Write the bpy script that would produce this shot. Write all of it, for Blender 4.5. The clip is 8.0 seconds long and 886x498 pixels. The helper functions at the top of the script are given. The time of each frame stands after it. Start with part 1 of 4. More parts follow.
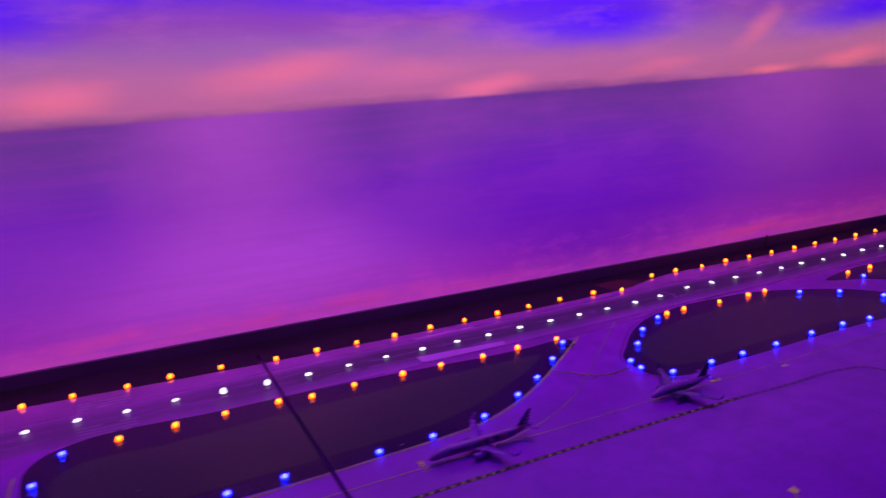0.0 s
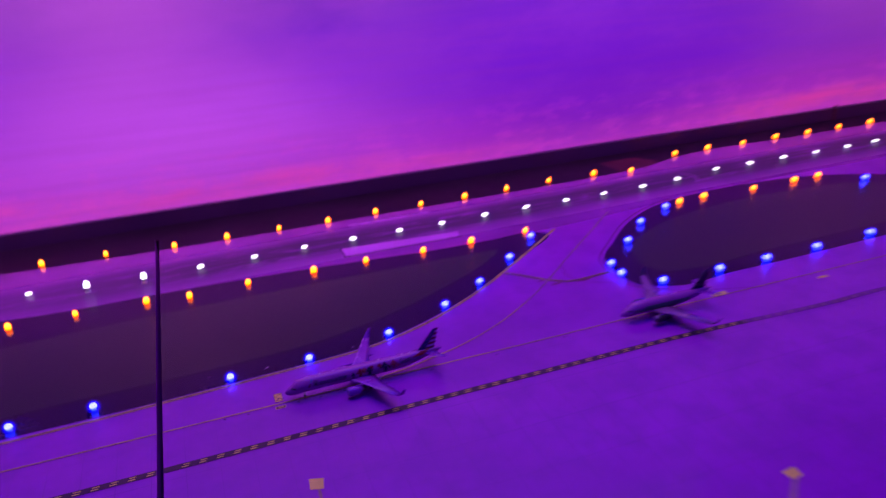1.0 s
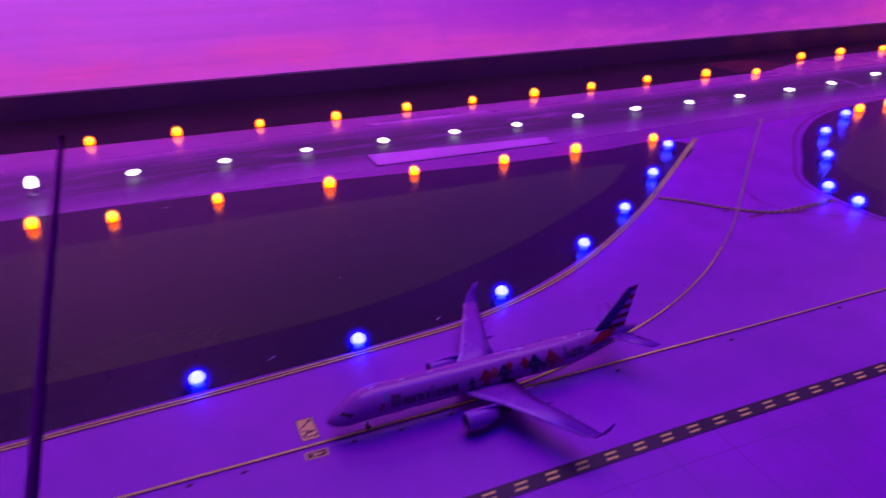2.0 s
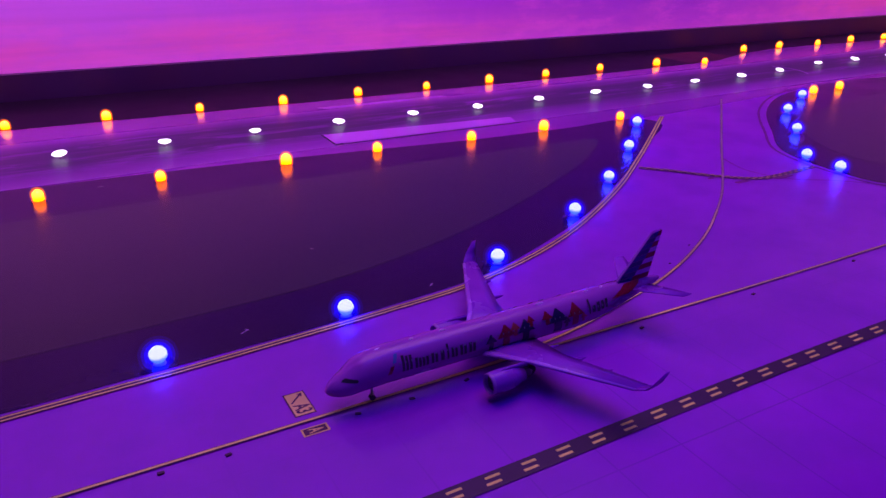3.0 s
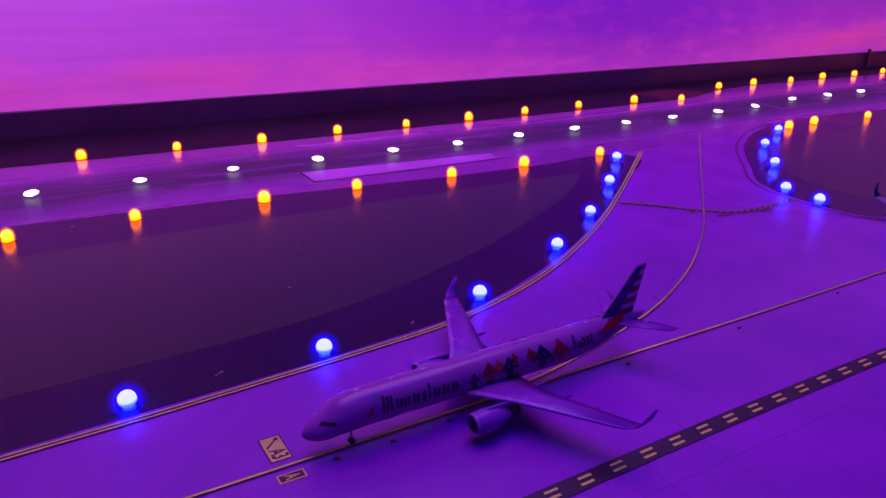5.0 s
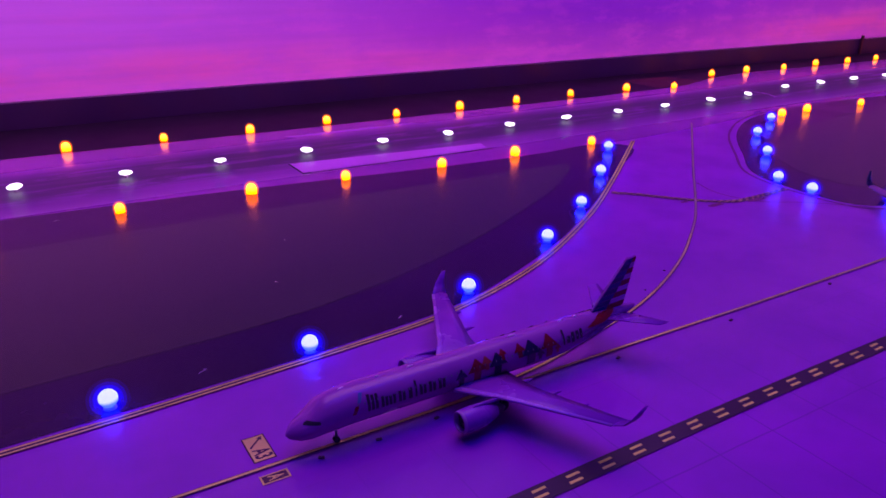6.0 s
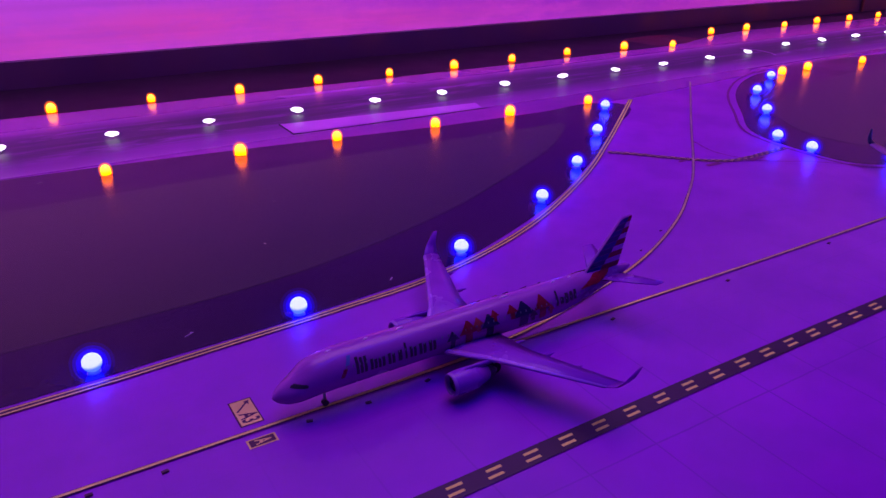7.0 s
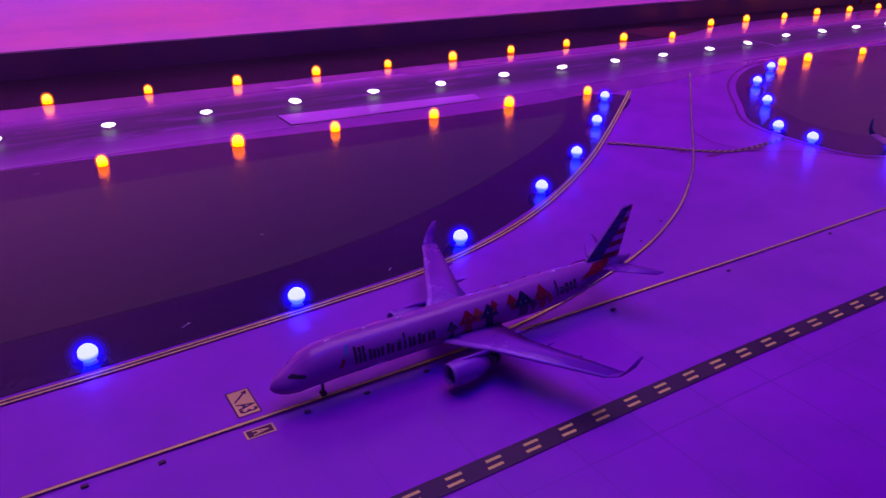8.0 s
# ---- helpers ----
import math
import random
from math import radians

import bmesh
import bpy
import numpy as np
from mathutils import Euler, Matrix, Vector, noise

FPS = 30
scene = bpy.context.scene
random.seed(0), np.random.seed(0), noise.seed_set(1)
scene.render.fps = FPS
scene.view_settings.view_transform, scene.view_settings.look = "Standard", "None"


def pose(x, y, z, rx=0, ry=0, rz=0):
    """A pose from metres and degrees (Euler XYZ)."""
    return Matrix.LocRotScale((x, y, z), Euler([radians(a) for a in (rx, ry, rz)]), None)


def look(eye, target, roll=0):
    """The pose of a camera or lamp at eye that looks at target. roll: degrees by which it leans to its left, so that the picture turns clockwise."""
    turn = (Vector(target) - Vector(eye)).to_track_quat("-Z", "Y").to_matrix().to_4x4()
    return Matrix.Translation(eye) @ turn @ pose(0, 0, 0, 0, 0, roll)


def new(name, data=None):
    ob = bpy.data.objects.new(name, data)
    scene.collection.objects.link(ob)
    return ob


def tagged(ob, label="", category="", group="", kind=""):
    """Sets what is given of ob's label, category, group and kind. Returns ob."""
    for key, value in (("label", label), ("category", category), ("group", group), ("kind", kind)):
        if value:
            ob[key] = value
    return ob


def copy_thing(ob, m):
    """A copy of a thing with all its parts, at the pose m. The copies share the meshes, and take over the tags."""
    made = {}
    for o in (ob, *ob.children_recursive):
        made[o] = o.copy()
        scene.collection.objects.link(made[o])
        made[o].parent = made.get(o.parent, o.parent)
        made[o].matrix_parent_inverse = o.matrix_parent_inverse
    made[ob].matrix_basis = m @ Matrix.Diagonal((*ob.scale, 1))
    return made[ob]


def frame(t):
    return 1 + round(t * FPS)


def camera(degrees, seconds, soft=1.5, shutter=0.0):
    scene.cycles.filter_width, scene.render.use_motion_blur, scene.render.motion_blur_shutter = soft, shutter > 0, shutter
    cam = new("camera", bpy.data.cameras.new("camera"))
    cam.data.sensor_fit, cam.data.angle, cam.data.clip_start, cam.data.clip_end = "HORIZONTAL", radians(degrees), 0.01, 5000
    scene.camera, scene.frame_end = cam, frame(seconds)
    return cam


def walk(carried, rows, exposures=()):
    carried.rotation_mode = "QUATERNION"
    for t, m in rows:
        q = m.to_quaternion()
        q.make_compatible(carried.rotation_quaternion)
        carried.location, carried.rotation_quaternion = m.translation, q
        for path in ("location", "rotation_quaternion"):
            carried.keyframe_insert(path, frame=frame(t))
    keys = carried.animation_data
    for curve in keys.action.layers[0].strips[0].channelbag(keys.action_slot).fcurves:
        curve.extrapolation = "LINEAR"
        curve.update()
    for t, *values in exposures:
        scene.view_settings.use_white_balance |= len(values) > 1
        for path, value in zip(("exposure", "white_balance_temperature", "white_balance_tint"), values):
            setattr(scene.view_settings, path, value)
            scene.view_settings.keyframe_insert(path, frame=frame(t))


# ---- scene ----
cam = camera(61.04, 8.0, soft=1.4, shutter=0.5)
PATH = [
    (0, (-0.28740, -0.83013, 0.36450), (0.19947, 0.23218, 0.06300), -3.065),
    (0.1, (-0.25990, -0.82821, 0.36394), (0.22247, 0.22875, 0.06370), -3.438),
    (0.2, (-0.23764, -0.82687, 0.36365), (0.24086, 0.23833, 0.05897), -3.684),
    (0.3, (-0.20072, -0.82562, 0.36089), (0.26246, 0.23715, 0.05110), -4.376),
    (0.4, (-0.16715, -0.82181, 0.35355), (0.27869, 0.24355, 0.02762), -4.431),
    (0.5, (-0.13787, -0.81714, 0.34454), (0.28795, 0.25738, -0.00265), -4.118),
    (0.7, (-0.08852, -0.78794, 0.32575), (0.29764, 0.28303, -0.07468), -4.025),
    (0.8, (-0.07861, -0.76248, 0.31328), (0.29108, 0.29642, -0.11341), -4.110),
    (1, (-0.07808, -0.69809, 0.28468), (0.26899, 0.35676, -0.18785), -3.851),
    (1.2, (-0.09227, -0.62835, 0.24984), (0.24215, 0.42197, -0.24151), -3.274),
    (1.4, (-0.09911, -0.56335, 0.21959), (0.23127, 0.47836, -0.27609), -3.257),
    (1.5, (-0.10370, -0.53184, 0.20413), (0.23259, 0.51215, -0.29931), -2.984),
    (1.6, (-0.10053, -0.51021, 0.19277), (0.23642, 0.52388, -0.31428), -3.123),
    (1.7, (-0.09507, -0.48716, 0.18575), (0.25931, 0.54309, -0.33331), -3.521),
    (1.8, (-0.09270, -0.47013, 0.17832), (0.26991, 0.54745, -0.34422), -3.340),
    (1.9, (-0.09242, -0.45155, 0.16427), (0.28705, 0.55701, -0.36377), -1.784),
    (2, (-0.08884, -0.43600, 0.15278), (0.33727, 0.55795, -0.38287), 0.020),
    (2.1, (-0.09279, -0.43276, 0.15613), (0.35944, 0.54377, -0.37478), -0.040),
    (2.2, (-0.09919, -0.42229, 0.14827), (0.37433, 0.55473, -0.37867), -0.048),
    (3.3, (-0.10258, -0.40511, 0.11448), (0.45684, 0.55353, -0.35934), 1.507),
    (3.5, (-0.10071, -0.40195, 0.11292), (0.46809, 0.56003, -0.34260), 2.082),
    (4, (-0.10179, -0.40334, 0.11301), (0.47630, 0.55418, -0.34021), 2.220),
    (4.5, (-0.09990, -0.40464, 0.11679), (0.47787, 0.55728, -0.32745), 1.102),
    (4.7, (-0.10006, -0.40494, 0.11558), (0.47463, 0.55407, -0.32034), 0.922),
    (5.8, (-0.09818, -0.40374, 0.11307), (0.48315, 0.55034, -0.32486), 0.810),
    (6, (-0.09605, -0.40266, 0.11418), (0.48698, 0.55105, -0.34076), 0.740),
    (6.5, (-0.09280, -0.40024, 0.11203), (0.48522, 0.53982, -0.37646), 0.300),
    (7, (-0.09220, -0.39972, 0.11107), (0.48328, 0.53151, -0.39695), 0.595),
    (7.5, (-0.09185, -0.39897, 0.11005), (0.48378, 0.52969, -0.40248), 0.603),
    (8, (-0.09167, -0.39878, 0.10926), (0.48337, 0.52791, -0.40748), 0.584),
]
walk(cam, [(t, look(eye, target, roll)) for t, eye, target, roll in PATH], exposures=[(0, -0.44), (0.5, -0.29), (1.0, -0.08), (1.5, 0.02), (2.2, 0.06), (3.5, -0.07), (4.7, -0.07), (6.0, -0.10), (7.0, -0.04), (8.0, -0.07)])


# ---- world and lights ----
world = bpy.data.worlds.new("world")
scene.world = world
world.use_nodes = True
world.node_tree.nodes["Background"].inputs[0].default_value = (0.02, 0.008, 0.05, 1)
world.node_tree.nodes["Background"].inputs[1].default_value = 0.4


def area_lamp(name, eye, target, long, wide, colour, watts, spread):
    data = bpy.data.lights.new(name, "AREA")
    data.shape, data.size, data.size_y = "RECTANGLE", long, wide
    data.color, data.energy, data.spread = colour, watts, radians(spread)
    ob = new(name, data)
    ob.matrix_world = look(eye, target)
    return ob


# coloured LED strips under the ceiling: one washes the backdrop, a magenta and a blue one the table
area_lamp("backdrop_wash_lamp", (0.18, -0.50, 1.00), (0.18, 0.14, 0.30), 2.6, 0.10, (1.0, 0.57, 0.76), 5.6, 46)
area_lamp("table_wash_lamp", (0.15, -0.02, 1.05), (0.09, -0.34, 0.0), 0.95, 0.65, (0.80, 0.275, 1.0), 6.45, 180)
area_lamp("blue_wash_lamp", (0.05, -0.52, 1.15), (0.05, -0.30, 0.0), 0.8, 0.50, (0.02, 0.015, 1.0), 6.6, 180)

# ---- materials ----


class Nodes:
    """A small helper to wire shader nodes."""

    def __init__(self, name, roughness=0.5, specular=0.5, metallic=0.0):
        self.mat = bpy.data.materials.new(name)
        self.mat.use_nodes = True
        self.tree = self.mat.node_tree
        self.bsdf = self.tree.nodes["Principled BSDF"]
        self.bsdf.inputs["Roughness"].default_value = roughness
        self.bsdf.inputs["Specular IOR Level"].default_value = specular
        self.bsdf.inputs["Metallic"].default_value = metallic
        self.coord = self.tree.nodes.new("ShaderNodeTexCoord")

    def put(self, value, socket):
        if isinstance(value, bpy.types.NodeSocket):
            self.tree.links.new(value, socket)
        elif value is not None:
            if isinstance(value, tuple) and len(value) == 3 and socket.type == "RGBA":
                value = (*value, 1)
            socket.default_value = value

    def math(self, op, a, b=None, clamp=False):
        n = self.tree.nodes.new("ShaderNodeMath")
        n.operation, n.use_clamp = op, clamp
        self.put(a, n.inputs[0]), self.put(b, n.inputs[1])
        return n.outputs[0]

    def mix(self, fac, a, b):
        n = self.tree.nodes.new("ShaderNodeMix")
        n.data_type = "RGBA"
        self.put(fac, n.inputs[0]), self.put(a, n.inputs[6]), self.put(b, n.inputs[7])
        return n.outputs[2]

    def noise(self, scale, detail=3.0, rough=0.55, vector=None):
        n = self.tree.nodes.new("ShaderNodeTexNoise")
        n.inputs["Scale"].default_value, n.inputs["Detail"].default_value = scale, detail
        n.inputs["Roughness"].default_value = rough
        self.put(vector or self.coord.outputs["Object"], n.inputs["Vector"])
        return n.outputs[0]

    def stretch(self, sx, sy, sz):
        n = self.tree.nodes.new("ShaderNodeMapping")
        n.inputs["Scale"].default_value = (sx, sy, sz)
        self.put(self.coord.outputs["Object"], n.inputs["Vector"])
        return n.outputs[0]

    def xyz(self):
        n = self.tree.nodes.new("ShaderNodeSeparateXYZ")
        self.put(self.coord.outputs["Object"], n.inputs[0])
        return n.outputs

    def span(self, value, a, b, c=0.0, d=1.0, smooth=True):
        n = self.tree.nodes.new("ShaderNodeMapRange")
        n.interpolation_type = "SMOOTHSTEP" if smooth else "LINEAR"
        for i, v in enumerate((value, a, b, c, d)):
            self.put(v, n.inputs[i])
        return n.outputs[0]

    def ramp(self, value, stops):
        n = self.tree.nodes.new("ShaderNodeValToRGB")
        e = n.color_ramp.elements
        while len(e) < len(stops):
            e.new(0.5)
        for el, (p, c) in zip(e, stops):
            el.position, el.color = p, (*c, 1)
        self.put(value, n.inputs[0])
        return n.outputs[0]

    def bump(self, height, strength, distance):
        n = self.tree.nodes.new("ShaderNodeBump")
        n.inputs["Strength"].default_value, n.inputs["Distance"].default_value = strength, distance
        self.put(height, n.inputs["Height"])
        self.tree.links.new(n.outputs[0], self.bsdf.inputs["Normal"])

    def colour(self, value):
        self.put(value, self.bsdf.inputs["Base Color"])
        return self.mat

    def glow(self, value, strength):
        self.put(value, self.bsdf.inputs["Emission Color"])
        self.put(strength, self.bsdf.inputs["Emission Strength"])


def times(c, k):
    return tuple(min(1.0, v * k) for v in c)


def worn(name, colour, roughness=0.4, specular=0.5, coarse=9.0, fine=160.0, amount=0.35, relief=0.00008, metallic=0.0):
    """A plain surface with two scales of variation and a fine relief."""
    n = Nodes(name, roughness, specular, metallic)
    big, small = n.noise(coarse, 4), n.noise(fine, 3, 0.6)
    c = n.mix(n.span(big, 0.3, 0.7), times(colour, 1 - amount), times(colour, 1 + amount))
    c = n.mix(n.span(small, 0.25, 0.75, 0, 0.35), c, times(colour, 1 - amount))
    n.put(n.span(big, 0.3, 0.7, max(0.05, roughness - 0.07), roughness + 0.07), n.bsdf.inputs["Roughness"])
    n.bump(small, 0.10, relief)
    return n.colour(c)


def joint(n, value, pitch, shift, half):
    """1 along thin lines repeated every pitch."""
    f = n.math("FRACT", n.math("DIVIDE", n.math("ADD", value, shift), pitch))
    d = n.math("MULTIPLY", n.math("ABSOLUTE", n.math("SUBTRACT", f, 0.5)), pitch)
    return n.span(d, half * 0.5, half * 1.5, 1, 0)


def concrete_material():
    n = Nodes("apron_print", 0.32, 0.60)
    x, y, z = n.xyz()
    wob = n.math("MULTIPLY", n.math("SUBTRACT", n.noise(60, 2), 0.5), 0.0006)
    lines = n.math("MAXIMUM", joint(n, n.math("ADD", x, wob), 0.0197, 0.0089, 0.00022), joint(n, n.math("ADD", y, wob), 0.0395, 0.0135, 0.00022))
    big, mid, small = n.noise(7, 3), n.noise(38, 2), n.noise(130, 1)
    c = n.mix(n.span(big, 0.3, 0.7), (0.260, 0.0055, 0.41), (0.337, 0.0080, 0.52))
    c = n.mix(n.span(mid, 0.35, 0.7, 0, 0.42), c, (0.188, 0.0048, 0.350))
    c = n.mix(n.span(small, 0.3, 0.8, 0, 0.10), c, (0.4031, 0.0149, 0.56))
    c = n.mix(n.math("MULTIPLY", n.math("MULTIPLY", lines, n.span(y, -0.31, -0.25, 1.0, 0.12)), n.span(big, 0.35, 0.65, 0.20, 0.55)), c, (0.11, 0.0070, 0.21))
    n.put(n.span(mid, 0.3, 0.7, 0.28, 0.36), n.bsdf.inputs["Roughness"])
    return n.colour(c)


def runway_material():
    n = Nodes("runway_print", 0.17, 0.55)
    x, y, z = n.xyz()
    streaks = n.noise(1.0, 4, 0.6, n.stretch(7, 95, 1))
    blotch = n.noise(1.0, 5, 0.65, n.stretch(24, 75, 1))
    wear = n.math("MAXIMUM", n.span(streaks, 0.36, 0.54), n.math("MULTIPLY", n.span(blotch, 0.42, 0.54), 0.9))
    rubber = n.math("MULTIPLY", wear, n.span(n.math("ABSOLUTE", n.math("SUBTRACT", y, 0.004)), 0.012, 0.036, 1, 0))
    # scuffed matt along the middle, smooth at the edges
    n.put(n.span(n.math("ABSOLUTE", n.math("SUBTRACT", y, 0.000)), 0.026, 0.046, 0.55, 0.17), n.bsdf.inputs["Roughness"])
    big, small = n.noise(9, 4), n.noise(380, 2)
    c = n.mix(n.span(big, 0.3, 0.7), (0.158, 0.015, 0.240), (0.240, 0.0215, 0.340))
    c = n.mix(n.span(small, 0.3, 0.8, 0, 0.2), c, (0.1318, 0.017, 0.21))
    rubber = n.math("MULTIPLY", rubber, n.span(x, -0.28, -0.02, 0.5, 0.95))
    c = n.mix(rubber, c, (0.030, 0.004, 0.056))
    n.bump(n.noise(140, 3), 0.08, 0.00006)
    return n.colour(c)


def turf_material():
    n = Nodes("turf_print", 0.22, 0.34)
    big, mid, small = n.noise(6, 4), n.noise(45, 4, 0.65), n.noise(520, 3, 0.7)
    c = n.mix(n.span(big, 0.3, 0.7), (0.0205, 0.0290, 0.0110), (0.0260, 0.0350, 0.0140))
    c = n.mix(n.span(mid, 0.35, 0.7, 0, 0.45), c, (0.0250, 0.036, 0.016))
    c = n.mix(n.span(small, 0.35, 0.7, 0, 0.12), c, (0.04264, 0.0454, 0.032))
    n.bump(n.noise(60, 2), 0.05, 0.00008)
    return n.colour(c)


def mural_material():
    """A printed evening seascape: pink haze at the foot, violet water, clouds and blue sky over the horizon."""
    n = Nodes("backdrop_print", 0.6, 0.25)
    x, y, z = n.xyz()
    warp = n.math("SUBTRACT", n.noise(1.0, 4, 0.55, n.stretch(5, 5, 14)), 0.5)
    warp2 = n.math("SUBTRACT", n.noise(1.0, 5, 0.6, n.stretch(14, 14, 40)), 0.5)
    X = n.math("ADD", x, n.math("MULTIPLY", warp, 0.10))
    Z = n.math("ADD", z, n.math("ADD", n.math("MULTIPLY", warp, 0.030), n.math("MULTIPLY", warp2, 0.010)))

    def blob(cx, cz, rx, rz, slope=0.0):
        a = n.math("DIVIDE", n.math("SUBTRACT", X, cx), rx)
        b = n.math("DIVIDE", n.math("SUBTRACT", n.math("SUBTRACT", Z, cz), n.math("MULTIPLY", n.math("SUBTRACT", X, cx), slope)), rz)
        d = n.math("SQRT", n.math("ADD", n.math("MULTIPLY", a, a), n.math("MULTIPLY", b, b)))
        return n.span(d, 0.0, 1.0, 1, 0)

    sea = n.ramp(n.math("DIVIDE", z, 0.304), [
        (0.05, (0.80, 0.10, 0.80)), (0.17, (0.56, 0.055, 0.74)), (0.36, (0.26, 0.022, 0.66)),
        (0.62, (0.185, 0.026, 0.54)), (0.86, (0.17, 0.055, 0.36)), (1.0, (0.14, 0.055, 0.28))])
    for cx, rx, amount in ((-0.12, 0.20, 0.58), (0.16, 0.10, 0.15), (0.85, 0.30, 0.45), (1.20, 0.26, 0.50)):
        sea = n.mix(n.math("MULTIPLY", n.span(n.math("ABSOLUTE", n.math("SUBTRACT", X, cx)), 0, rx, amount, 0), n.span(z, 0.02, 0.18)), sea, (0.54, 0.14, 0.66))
    # pale lilac patch low on the print, deeper violet patches beside it
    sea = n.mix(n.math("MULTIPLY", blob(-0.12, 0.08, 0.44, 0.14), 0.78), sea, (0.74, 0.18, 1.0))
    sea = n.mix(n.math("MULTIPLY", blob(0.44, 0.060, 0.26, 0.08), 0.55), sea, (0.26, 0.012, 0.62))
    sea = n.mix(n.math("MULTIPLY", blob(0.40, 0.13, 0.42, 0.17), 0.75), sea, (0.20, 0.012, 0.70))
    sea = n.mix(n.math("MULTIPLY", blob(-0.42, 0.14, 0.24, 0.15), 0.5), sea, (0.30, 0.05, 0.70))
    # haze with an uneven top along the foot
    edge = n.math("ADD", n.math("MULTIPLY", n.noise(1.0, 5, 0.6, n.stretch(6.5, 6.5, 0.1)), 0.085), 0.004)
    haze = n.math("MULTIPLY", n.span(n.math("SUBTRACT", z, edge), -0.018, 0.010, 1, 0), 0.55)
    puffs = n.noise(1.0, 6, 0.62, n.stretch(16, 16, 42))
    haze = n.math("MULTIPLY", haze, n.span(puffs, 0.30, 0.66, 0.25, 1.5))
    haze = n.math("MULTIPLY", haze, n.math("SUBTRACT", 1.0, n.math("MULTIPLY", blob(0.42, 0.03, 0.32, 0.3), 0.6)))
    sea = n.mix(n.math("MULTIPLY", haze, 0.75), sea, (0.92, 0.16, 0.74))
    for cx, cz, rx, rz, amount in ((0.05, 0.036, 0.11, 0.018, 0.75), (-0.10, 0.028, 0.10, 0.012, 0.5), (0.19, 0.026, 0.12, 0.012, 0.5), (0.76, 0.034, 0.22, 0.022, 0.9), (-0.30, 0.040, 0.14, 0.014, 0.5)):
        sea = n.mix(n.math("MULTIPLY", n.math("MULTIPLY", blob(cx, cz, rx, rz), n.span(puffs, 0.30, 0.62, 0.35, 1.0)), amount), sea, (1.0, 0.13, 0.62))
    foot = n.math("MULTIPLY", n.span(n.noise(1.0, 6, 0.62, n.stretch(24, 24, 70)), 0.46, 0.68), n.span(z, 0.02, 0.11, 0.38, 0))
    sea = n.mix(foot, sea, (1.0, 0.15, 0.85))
    mottle = n.noise(1.0, 5, 0.6, n.stretch(9, 9, 22))
    sea = n.mix(n.span(mottle, 0.40, 0.75, 0, 0.12), sea, (0.62, 0.14, 0.80))
    ripples = n.noise(1.0, 3, 0.6, n.stretch(4, 4, 120))
    sea = n.mix(n.span(ripples, 0.35, 0.75, 0, 0.20), sea, (0.36, 0.06, 0.54))

    sky = n.ramp(n.span(Z, 0.300, 0.460, smooth=False), [
        (0.0, (0.26, 0.10, 0.26)), (0.10, (0.50, 0.22, 0.32)), (0.30, (0.50, 0.24, 0.36)),
        (0.52, (0.36, 0.20, 0.42)), (0.72, (0.28, 0.10, 0.45)), (1.0, (0.10, 0.0, 0.75))])
    for cx, cz, rx, rz, slope, k in ((-0.33, 0.333, 0.10, 0.030, 0, 1.0), (-0.05, 0.352, 0.17, 0.035, 0.1, 0.8), (0.24, 0.317, 0.10, 0.024, 0.1, 1.0), (0.13, 0.345, 0.14, 0.03, 0, 0.4),
                                     (0.55, 0.330, 0.12, 0.018, 0.08, 0.5), (0.78, 0.312, 0.10, 0.014, 0.08, 1.0), (0.97, 0.325, 0.13, 0.022, 0.08, 0.9), (0.76, 0.385, 0.07, 0.035, 0.5, 0.6)):
        sky = n.mix(n.math("MULTIPLY", blob(cx, cz, rx, rz, slope), k), sky, (0.84, 0.30, 0.32))
    for cx, cz, rx, rz, slope in ((-0.40, 0.435, 0.20, 0.07, 0), (0.42, 0.405, 0.28, 0.055, 0), (0.30, 0.44, 0.40, 0.035, 0), (1.02, 0.41, 0.26, 0.050, 0.12), (-0.1, 0.475, 0.5, 0.045, 0)):
        sky = n.mix(blob(cx, cz, rx, rz, slope), sky, (0.075, 0.0, 0.95))
    drift = n.noise(1.0, 6, 0.6, n.stretch(9, 9, 34))
    sky = n.mix(n.span(drift, 0.46, 0.70, 0, 0.22), sky, (0.62, 0.26, 0.50))
    sky = n.mix(n.math("MULTIPLY", n.span(drift, 0.28, 0.45, 0.25, 0), n.span(Z, 0.34, 0.44)), sky, (0.16, 0.02, 0.80))
    horizon = n.span(n.math("ADD", z, n.math("MULTIPLY", warp2, 0.003)), 0.3015, 0.3075)
    return n.colour(n.mix(horizon, sea, sky))


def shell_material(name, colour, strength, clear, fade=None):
    """Tinted part-clear shell glowing round a bright core: amber lens or added blue halo."""
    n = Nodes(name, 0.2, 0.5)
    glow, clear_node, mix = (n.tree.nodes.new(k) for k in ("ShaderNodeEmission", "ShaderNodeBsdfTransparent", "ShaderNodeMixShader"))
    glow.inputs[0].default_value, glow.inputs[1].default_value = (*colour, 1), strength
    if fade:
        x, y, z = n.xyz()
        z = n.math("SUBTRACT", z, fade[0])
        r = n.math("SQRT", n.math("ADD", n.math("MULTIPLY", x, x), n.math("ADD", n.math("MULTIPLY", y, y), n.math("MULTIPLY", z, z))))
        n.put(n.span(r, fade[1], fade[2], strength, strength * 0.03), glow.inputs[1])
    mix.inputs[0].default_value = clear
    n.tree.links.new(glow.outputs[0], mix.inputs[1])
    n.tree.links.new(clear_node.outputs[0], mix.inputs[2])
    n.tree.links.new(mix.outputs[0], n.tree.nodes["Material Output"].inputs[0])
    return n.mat


